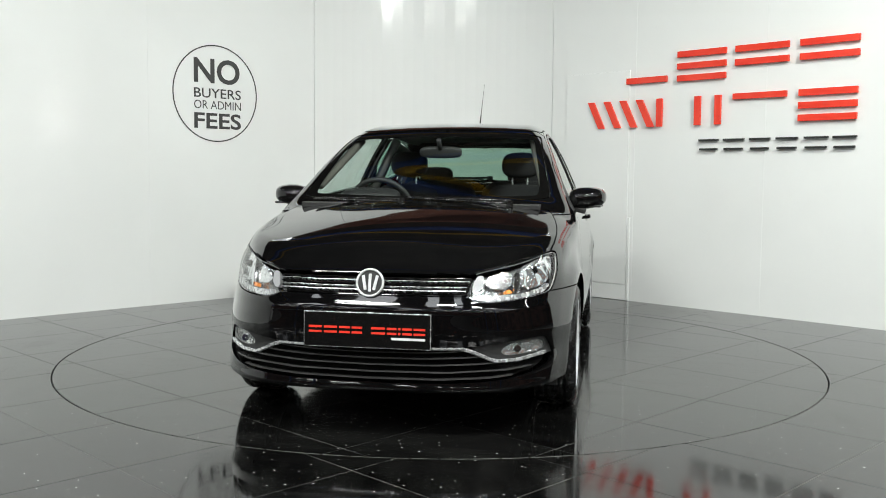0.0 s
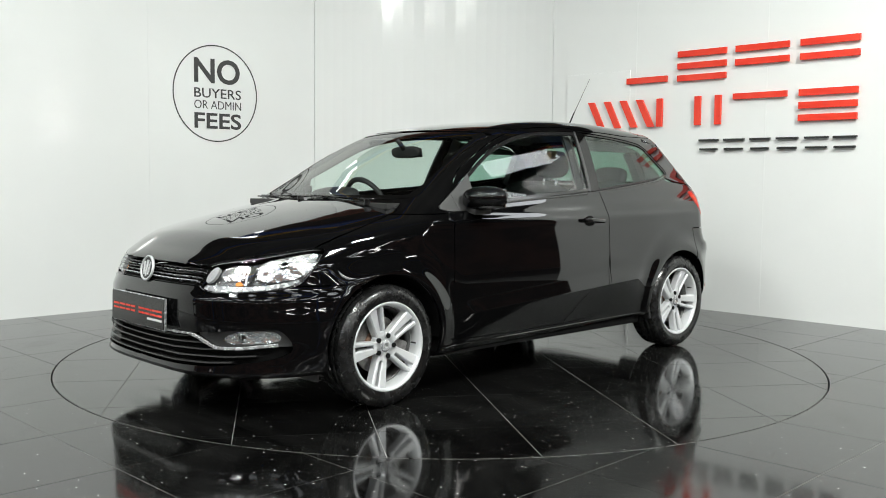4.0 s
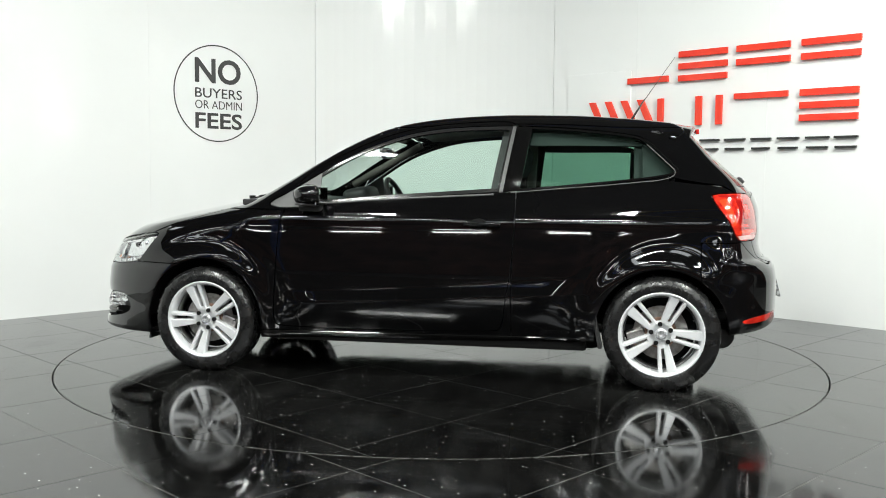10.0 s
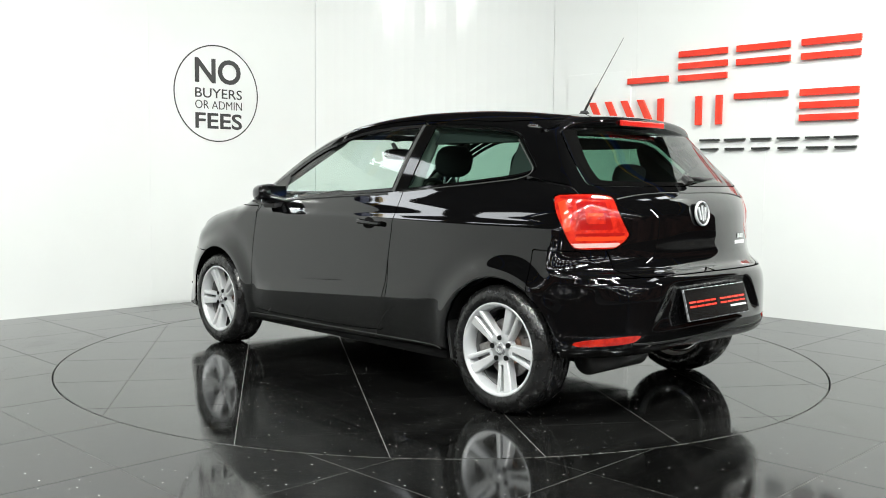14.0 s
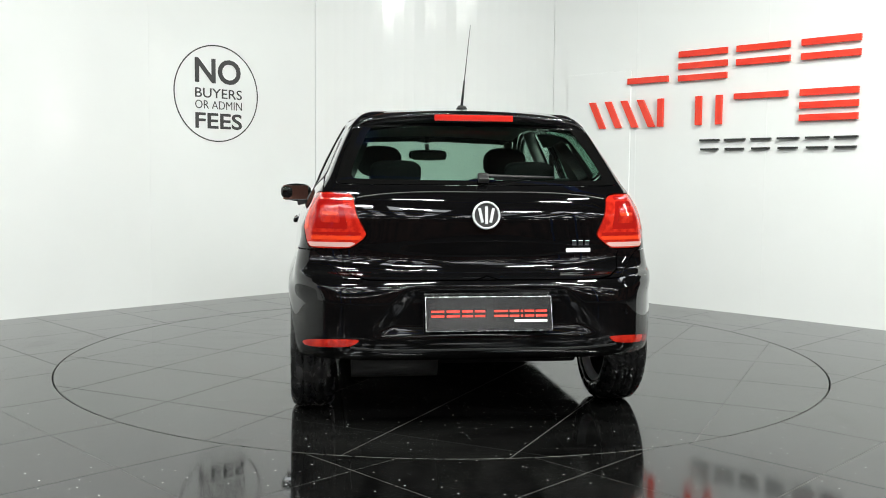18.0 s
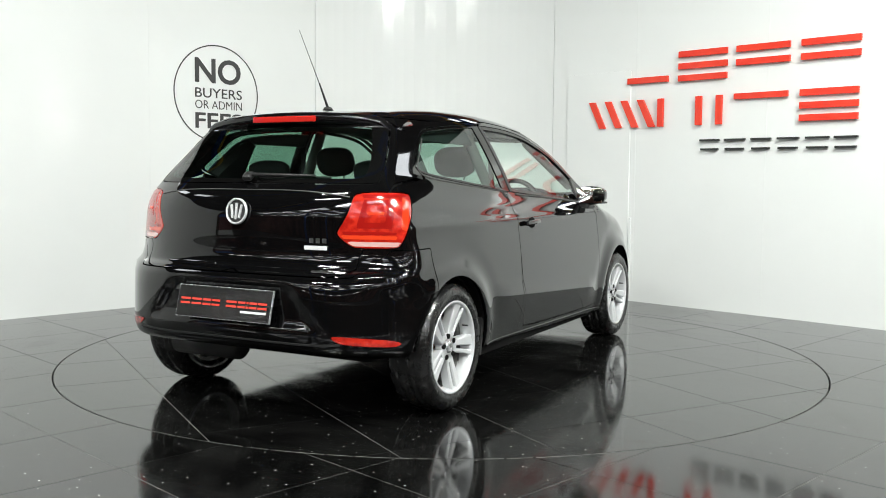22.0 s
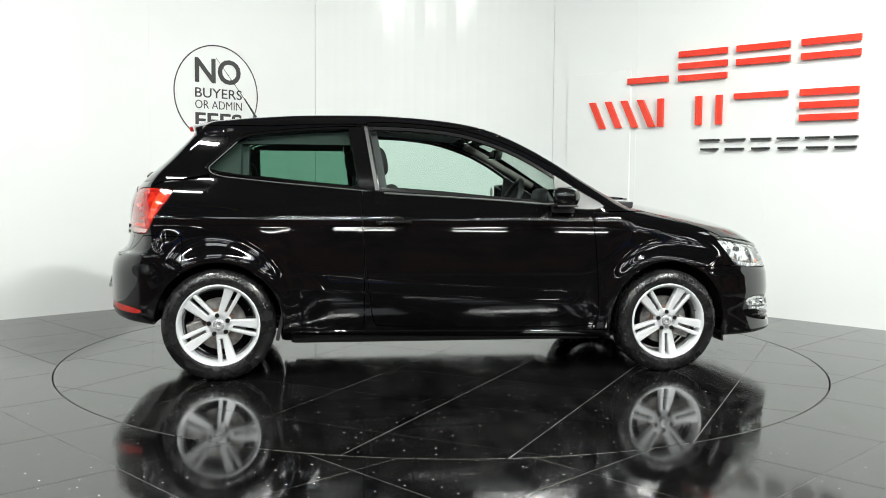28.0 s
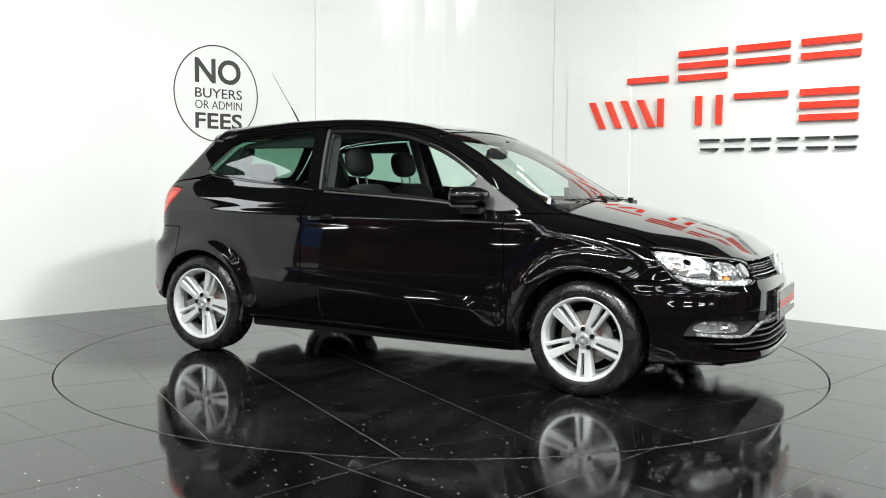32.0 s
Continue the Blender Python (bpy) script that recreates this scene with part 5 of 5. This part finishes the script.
def lathe(prof, seg=64, closed=True):
    """A ring turned about the y axis from (radius, y) points."""
    bm = bmesh.new()
    rs = [[bm.verts.new((q * math.cos(2 * math.pi * i / seg), y, q * math.sin(2 * math.pi * i / seg))) for i in range(seg)] for q, y in prof]
    pairs = list(zip(rs, rs[1:] + (rs[:1] if closed else [])))
    for a, b in pairs[:len(rs) if closed else len(rs) - 1]:
        for i in range(seg):
            bm.faces.new((a[i], a[(i + 1) % seg], b[(i + 1) % seg], b[i]))
    return bm


tyre_prof = [(0.199, 0.078), (0.208, 0.084), (0.2118, 0.0905), (0.2135, 0.0940), (0.2150, 0.0948), (0.234, 0.0985), (0.252, 0.1000), (0.2535, 0.0985), (0.262, 0.0975), (0.2635, 0.0960), (0.272, 0.0925), (0.2735, 0.0905), (0.282, 0.083), (0.2875, 0.074), (0.2900, 0.056), (0.2905, 0.050), (0.2830, 0.048), (0.2830, 0.042), (0.2905, 0.040),
             (0.2915, 0.014), (0.2840, 0.012), (0.2840, 0.004), (0.2915, 0.002)]
tyre_prof = tyre_prof + [(r, -y) for r, y in tyre_prof[::-1]]
rim_prof = [(0.205, 0.084), (0.2122, 0.089), (0.2118, 0.0950), (0.2060, 0.0955), (0.1985, 0.0885), (0.1935, 0.078), (0.188, 0.040), (0.187, -0.06), (0.197, -0.088), (0.202, -0.09), (0.200, -0.06), (0.198, 0.04), (0.201, 0.078)]


def spokes_bm(turn):
    """Five twin spokes on a hub disc, dished a little."""
    bm = bmesh.new()
    face = lambda r: 0.066 + 0.020 * max(0.0, (r - 0.06) / 0.14) ** 1.3

    def spoke(a, r0, r1, lo, hi):
        """One arm along the angle a; lo and hi give its edges at a radius."""
        c, s = math.cos(a), math.sin(a)
        rows = []
        for k in range(9):
            r = r0 + (r1 - r0) * k / 8
            l, h = lo(r), hi(r)
            f = face(r)
            e = min(0.005, (h - l) * 0.28)
            rows.append([bm.verts.new((r * c - q * s, y, r * s + q * c)) for q, y in ((l, f - 0.045), (l, f - 0.006), (l + e, f), (h - e, f), (h, f - 0.006), (h, f - 0.045))])
        for a_, b_ in zip(rows, rows[1:]):
            for i in range(6):
                bm.faces.new((a_[i], a_[(i + 1) % 6], b_[(i + 1) % 6], b_[i]))
        bm.faces.new(rows[0])
        bm.faces.new(rows[-1][::-1])
    for k in range(5):
        a = radians(turn + 72 * k)
        # a broad arm that widens to the rim, a slot, and a slim arm beside it
        spoke(a, 0.036, 0.197, lambda r: -0.032 - 0.20 * max(0, r - 0.05), lambda r: -0.006 - 0.032 * max(0, r - 0.07))
        spoke(a, 0.036, 0.197, lambda r: 0.007 + 0.032 * max(0, r - 0.07), lambda r: 0.0225 + 0.075 * max(0, r - 0.05))
        spoke(a, 0.030, 0.072, lambda r: -0.031 - 0.20 * max(0, r - 0.05), lambda r: 0.0225 + 0.05 * max(0, r - 0.05))
    return bm


def wheel(name, x, sd, turn, r=0.2915):
    w = new(name)
    w.parent = car
    w.matrix_basis = pose(x, sd * 0.728, r, 0, 0, 0 if sd > 0 else 180) @ Matrix.Diagonal((r / 0.2915, 1, r / 0.2915, 1))
    w["label"] = "silver five-twin-spoke alloy wheel"
    part("tyre", lathe(tyre_prof, 96), M_RUBBER, w, "black rubber tyre", True)
    part("rim", lathe(rim_prof, 72), M_ALLOY, w, "", True)
    part("barrel", lathe([(0.1865, 0.030), (0.1865, -0.048), (0.180, -0.048), (0.180, 0.030)], 56), M_BARREL, w, "dark inner barrel", True)
    part("spokes", spokes_bm(turn), M_ALLOY, w)
    part("hub_disc", lathe([(0.0005, 0.066), (0.052, 0.066), (0.062, 0.060), (0.066, 0.030), (0.0005, 0.030)], 40), M_ALLOY, w)
    part("hub_cap", lathe([(0.0005, 0.074), (0.024, 0.073), (0.029, 0.069), (0.030, 0.060), (0.0005, 0.060)], 32), M_SATIN, w, "round satin hub cap", True)
    part("cap_mark", lathe([(0.017, 0.0748), (0.0195, 0.0748), (0.0195, 0.072), (0.017, 0.072)], 28), M_LAMPGREY, w)
    for k in range(5):
        a = radians(turn + 36 + 72 * k)
        part("wheel_bolt", cyl_bm(0.0120, 0.012, pose(0.050 * math.cos(a), 0.065, 0.050 * math.sin(a), 90), 10), M_DARK, w)
    part("brake_disc", lathe([(0.075, -0.005), (0.135, -0.005), (0.135, 0.008), (0.075, 0.008)], 48), M_DISC, w)
    part("brake_hub", lathe([(0.0005, 0.020), (0.075, 0.020), (0.080, 0.010), (0.080, -0.03), (0.0005, -0.03)], 32), M_HUBRUST, w)
    part("caliper", box_bm(0.075, 0.165, -0.045, 0.030, -0.055, 0.055, m=pose(0, 0, 0, 0, 160 if x > 0 else 20, 0), bevel=0.010), M_DISC, w)
    part("dust_shield", lathe([(0.0005, -0.050), (0.174, -0.050), (0.174, -0.056), (0.0005, -0.056)], 40), M_DARK, w)
    part("valve", cyl_bm(0.004, 0.03, pose(0.172 * math.cos(radians(turn + 36)), 0.070, 0.172 * math.sin(radians(turn + 36)), 90), 8), M_TRIM, w)


# spokes' turn is read from outside each wheel; a turned copy mirrors it
wheel("wheel", AXLE, 1, 180 - 35)
wheel("wheel", -AXLE, 1, 47 + 72, 0.2985)
wheel("wheel", -AXLE, -1, 45 + 72, 0.2985)
wheel("wheel", AXLE, -1, 53 + 72)

# ---- underside, wheel housings ----
def skin_y(x, z):
    """Half the body's width at a point of its flank."""
    y = np.linspace(0.3, 0.9, 301)
    inner = body_f(np.stack([np.full_like(y, x), y, np.full_like(y, z)], -1)) < 0
    return float(y[inner].max()) if inner.any() else 0.6


for x in (AXLE, -AXLE):
    for sd in (1, -1):
        seg, bm = 28, bmesh.new()
        rows = []
        for y, r in ((0.822, ARCH_R + 0.004), (0.80, ARCH_R + 0.012), (0.50, ARCH_R + 0.012), (0.495, 0.05)):
            ring = [(x + r * math.cos(a), HUB_Z + r * math.sin(a)) for a in [math.pi * (1 - i / seg) for i in range(seg + 1)]]
            rows.append([bm.verts.new((px, sd * min(y, skin_y(px, pz) - 0.020), pz)) for px, pz in ring])
        for a_, b_ in zip(rows, rows[1:]):
            for i in range(seg):
                bm.faces.new((a_[i], a_[i + 1], b_[i + 1], b_[i]))
        part("wheel_housing", bm, M_DARK, car, "", True)
part("underbody", box_bm(-0.92, 1.60, -0.56, 0.56, 0.165, 0.30, bevel=0.03), M_DARK, car, "dark underbody")
part("rear_floor", box_bm(-1.45, -0.93, -0.50, 0.50, 0.225, 0.31, bevel=0.02), M_DARK, car)
for sd in (1, -1):
    part("underbody_side", box_bm(-0.86, 0.86, min(sd * 0.57, sd * 0.775), max(sd * 0.57, sd * 0.775), 0.190, 0.29, bevel=0.02), M_DARK, car)
part("front_undertray", box_bm(1.61, 1.88, -0.58, 0.58, 0.180, 0.215, bevel=0.01), M_DARK, car)
part("rear_undertray", box_bm(-1.70, -1.46, -0.58, 0.58, 0.300, 0.34, bevel=0.01), M_DARK, car)
for x in (AXLE, -AXLE):
    rod("axle", (x, -0.66, 0.29), (x, 0.66, 0.29), 0.035, M_DARK, car)
rod("exhaust_box", (-1.55, 0.18, 0.27), (-1.55, 0.56, 0.27), 0.075, M_TRIM, car, label="dull exhaust silencer", seg=20)


# ---- cabin ----
def cushion(name, sx, sy, sz, m, mat, parent, label="", p=0.45, seg=24):
    """A rounded pad: a ball drawn out towards a box."""
    bm = bmesh.new()
    bmesh.ops.create_uvsphere(bm, u_segments=seg, v_segments=seg // 2, radius=1)
    f = lambda c: math.copysign(abs(c) ** p, c)
    for v in bm.verts:
        v.co = m @ Vector((f(v.co.x) * sx, f(v.co.y) * sy, f(v.co.z) * sz))
    return part(name, bm, mat, parent, label, True)


part("cabin_floor", box_bm(-1.30, 0.95, -0.68, 0.68, 0.29, 0.33, bevel=0.01), M_CABIN, car)
for sd in (1, -1):
    low, _ = split(door, lambda Q: Q[:, 2] - 0.955)
    sheet("door_card", *low, M_CABIN, car, sides=(sd,), thick=0.03, offset=-0.055, label="dark grey door lining")
    qlow, _ = split(quarter, lambda Q: np.maximum(Q[:, 2] - 1.03, -1.25 - Q[:, 0]))
    sheet("side_lining", *qlow, M_CABIN, car, sides=(sd,), thick=0.03, offset=-0.075)
    # seat: base, back, headrest on two posts
    y, back = sd * 0.365, -0.17 if sd > 0 else -0.055
    seat = cushion("front_seat", 0.25, 0.235, 0.085, pose(0.12 + back, y, 0.52, 0, -6, 0), M_CLOTH, car, "charcoal cloth front seat")
    cushion("seat_back", 0.075, 0.225, 0.285, pose(-0.185 + back, y, 0.765, 0, -17, 0), M_CLOTH, seat)
    cushion("seat_base", 0.22, 0.20, 0.07, pose(0.10 + back, y, 0.40), M_CABIN, seat)
    cushion("headrest", 0.050, 0.125, 0.086, pose(-0.310 + back, y, 1.172, 0, -12, 0), M_CLOTH, seat, p=0.72)
    for q in (-0.05, 0.05):
        rod("headrest_post", (-0.275 + back, y + q, 1.00), (-0.305 + back, y + q, 1.13), 0.006, M_SATIN, seat)
    # rear seat half
    rear = cushion("rear_seat", 0.24, 0.29, 0.09, pose(-0.72, sd * 0.31, 0.52, 0, -6, 0), M_CLOTH, car, "charcoal cloth rear seat")
    cushion("seat_back", 0.07, 0.30, 0.30, pose(-1.02, sd * 0.31, 0.78, 0, -20, 0), M_CLOTH, rear)
    cushion("headrest", 0.040, 0.125, 0.060, pose(-1.135, sd * 0.33, 1.105, 0, -15, 0), M_CLOTH, rear, p=0.6)
    # pillar linings
    rod("pillar_lining", (0.78, sd * 0.618, 1.035), (0.285, sd * 0.515, 1.300), 0.024, M_PILLAR, car, label="warm grey pillar lining")
    rod("pillar_lining", (-0.44, sd * 0.640, 0.98), (-0.470, sd * 0.475, 1.340), 0.030, M_HEADLINER, car, label="pale grey pillar lining")
    rod("seat_belt", (-0.45, sd * 0.62, 1.22), (-0.40, sd * 0.66, 0.60), 0.014, M_CLOTH, car)
rl, _ = split(roof, lambda Q: np.maximum(Q[:, 0] - 0.22, -1.25 - Q[:, 0]))
sheet("headliner", *rl, M_HEADLINER, car, sides=(1, -1), thick=0.015, offset=-0.03, label="pale grey roof lining")
# dashboard lofted across the cabin, with its cowl and instrument hood
vs, fs = [], []
sec = [(1.02, 0.945), (0.86, 0.965), (0.72, 0.955), (0.62, 0.915), (0.58, 0.84), (0.60, 0.70), (0.68, 0.60), (1.00, 0.60)]
for y in np.linspace(-0.66, 0.66, 23):
    bow = 0.05 * (y / 0.66) ** 2
    vs += [(x + bow * 0.3, y, z - 0.015 * (y / 0.66) ** 2) for x, z in sec]
k = len(sec)
for i in range(22):
    for j in range(k):
        fs.append((i * k + j, (i + 1) * k + j, (i + 1) * k + (j + 1) % k, i * k + (j + 1) % k))
fs += [tuple(range(k)), tuple(22 * k + j for j in range(k))[::-1]]
dash = mesh_object("dashboard", vs, fs, M_CABIN, car)
dash["label"] = "dark grey moulded dashboard"
cushion("instrument_hood", 0.10, 0.17, 0.055, pose(0.66, -0.365, 0.965, 0, 10, 0), M_CABIN, dash, p=0.6)
part("centre_stack", box_bm(0.52, 0.64, -0.13, 0.13, 0.55, 0.93, m=pose(0, 0, 0), bevel=0.02), M_GLOSSTRIM, dash)
part("centre_console", box_bm(-0.15, 0.60, -0.10, 0.10, 0.33, 0.56, bevel=0.03), M_CABIN, car)
rod("gear_lever", (0.30, 0, 0.56), (0.27, 0, 0.70), 0.022, M_CABIN, car, 0.028)
# steering wheel on the right-hand side
sw = Matrix.Translation((0.40, -0.365, 0.905)) @ Euler((0, radians(-65), 0)).to_matrix().to_4x4()
bm = bmesh.new()
SEG, TUBE = 48, 10
grid = [[bm.verts.new(sw @ Vector(((0.182 + 0.016 * math.cos(b)) * math.cos(a), (0.182 + 0.016 * math.cos(b)) * math.sin(a), 0.016 * math.sin(b)))) for b in [2 * math.pi * j / TUBE for j in range(TUBE)]] for a in [2 * math.pi * i / SEG for i in range(SEG)]]
for i in range(SEG):
    for j in range(TUBE):
        bm.faces.new((grid[i][j], grid[(i + 1) % SEG][j], grid[(i + 1) % SEG][(j + 1) % TUBE], grid[i][(j + 1) % TUBE]))
wheel_rim = part("steering_wheel", bm, M_CABIN, car, "black leather steering wheel", True)
cushion("airbag_pad", 0.065, 0.075, 0.028, sw, M_CABIN, wheel_rim, p=0.7)
for a in (90, 270, 180):
    part("wheel_spoke", box_bm(0.05, 0.175, -0.020, 0.020, -0.008, 0.008, m=sw @ pose(0, 0, 0, 0, 0, a), bevel=0.006), M_CABIN, wheel_rim)
rod("steering_column", (0.44, -0.365, 0.885), (0.66, -0.365, 0.80), 0.035, M_CABIN, wheel_rim)
# inner mirror, tax-disc sized sticker, parcel shelf, load bay
rv = cushion("inner_mirror", 0.022, 0.125, 0.034, pose(0.40, -0.012, 1.232, 0, 12, 0), M_CABIN, car, "black inner mirror", p=0.6)
part("mirror_glass", box_bm(-0.002, 0.002, -0.11, 0.11, -0.026, 0.026, m=pose(0.377, -0.012, 1.228, 0, 12, 0), bevel=0.001), M_MIRROR, rv)
rod("mirror_stem", (0.42, -0.012, 1.25), (0.47, -0.012, 1.300), 0.014, M_CABIN, rv)
part("parcel_shelf", box_bm(-1.58, -1.16, -0.56, 0.56, 0.965, 0.985, bevel=0.006), M_CABIN, car, "dark parcel shelf")
part("load_bay", box_bm(-1.66, -1.20, -0.56, 0.56, 0.35, 0.40, bevel=0.01), M_CABIN, car)
part("engine_bay", box_bm(0.98, 1.80, -0.48, 0.48, 0.32, 0.62, bevel=0.03), M_DARK, car)
part("bulkhead", box_bm(0.96, 1.0, -0.70, 0.70, 0.30, 0.93, bevel=0.01), M_DARK, car)
part("scuttle", box_bm(0.99, 1.085, -0.62, 0.62, 0.925, 0.955, bevel=0.006), M_TRIM, car, "black plastic scuttle panel")
part("rear_bulkhead", box_bm(-1.74, -1.70, -0.55, 0.55, 0.33, 0.62, bevel=0.01), M_DARK, car)


# ---- what moves: the turntable and the car on it ----
START, SPEED = -100.4827, -8.9826


def motions():
    times = [i * 2.0 for i in range(17)]
    walk(turntable, [(t, pose(0, 0, 0, 0, 0, START + SPEED * t)) for t in times])
    walk(car, [(t, pose(0, 0, 0, 0, 0, START + SPEED * t) @ pose(-0.0562, 0.0664, 0)) for t in times])


motions()
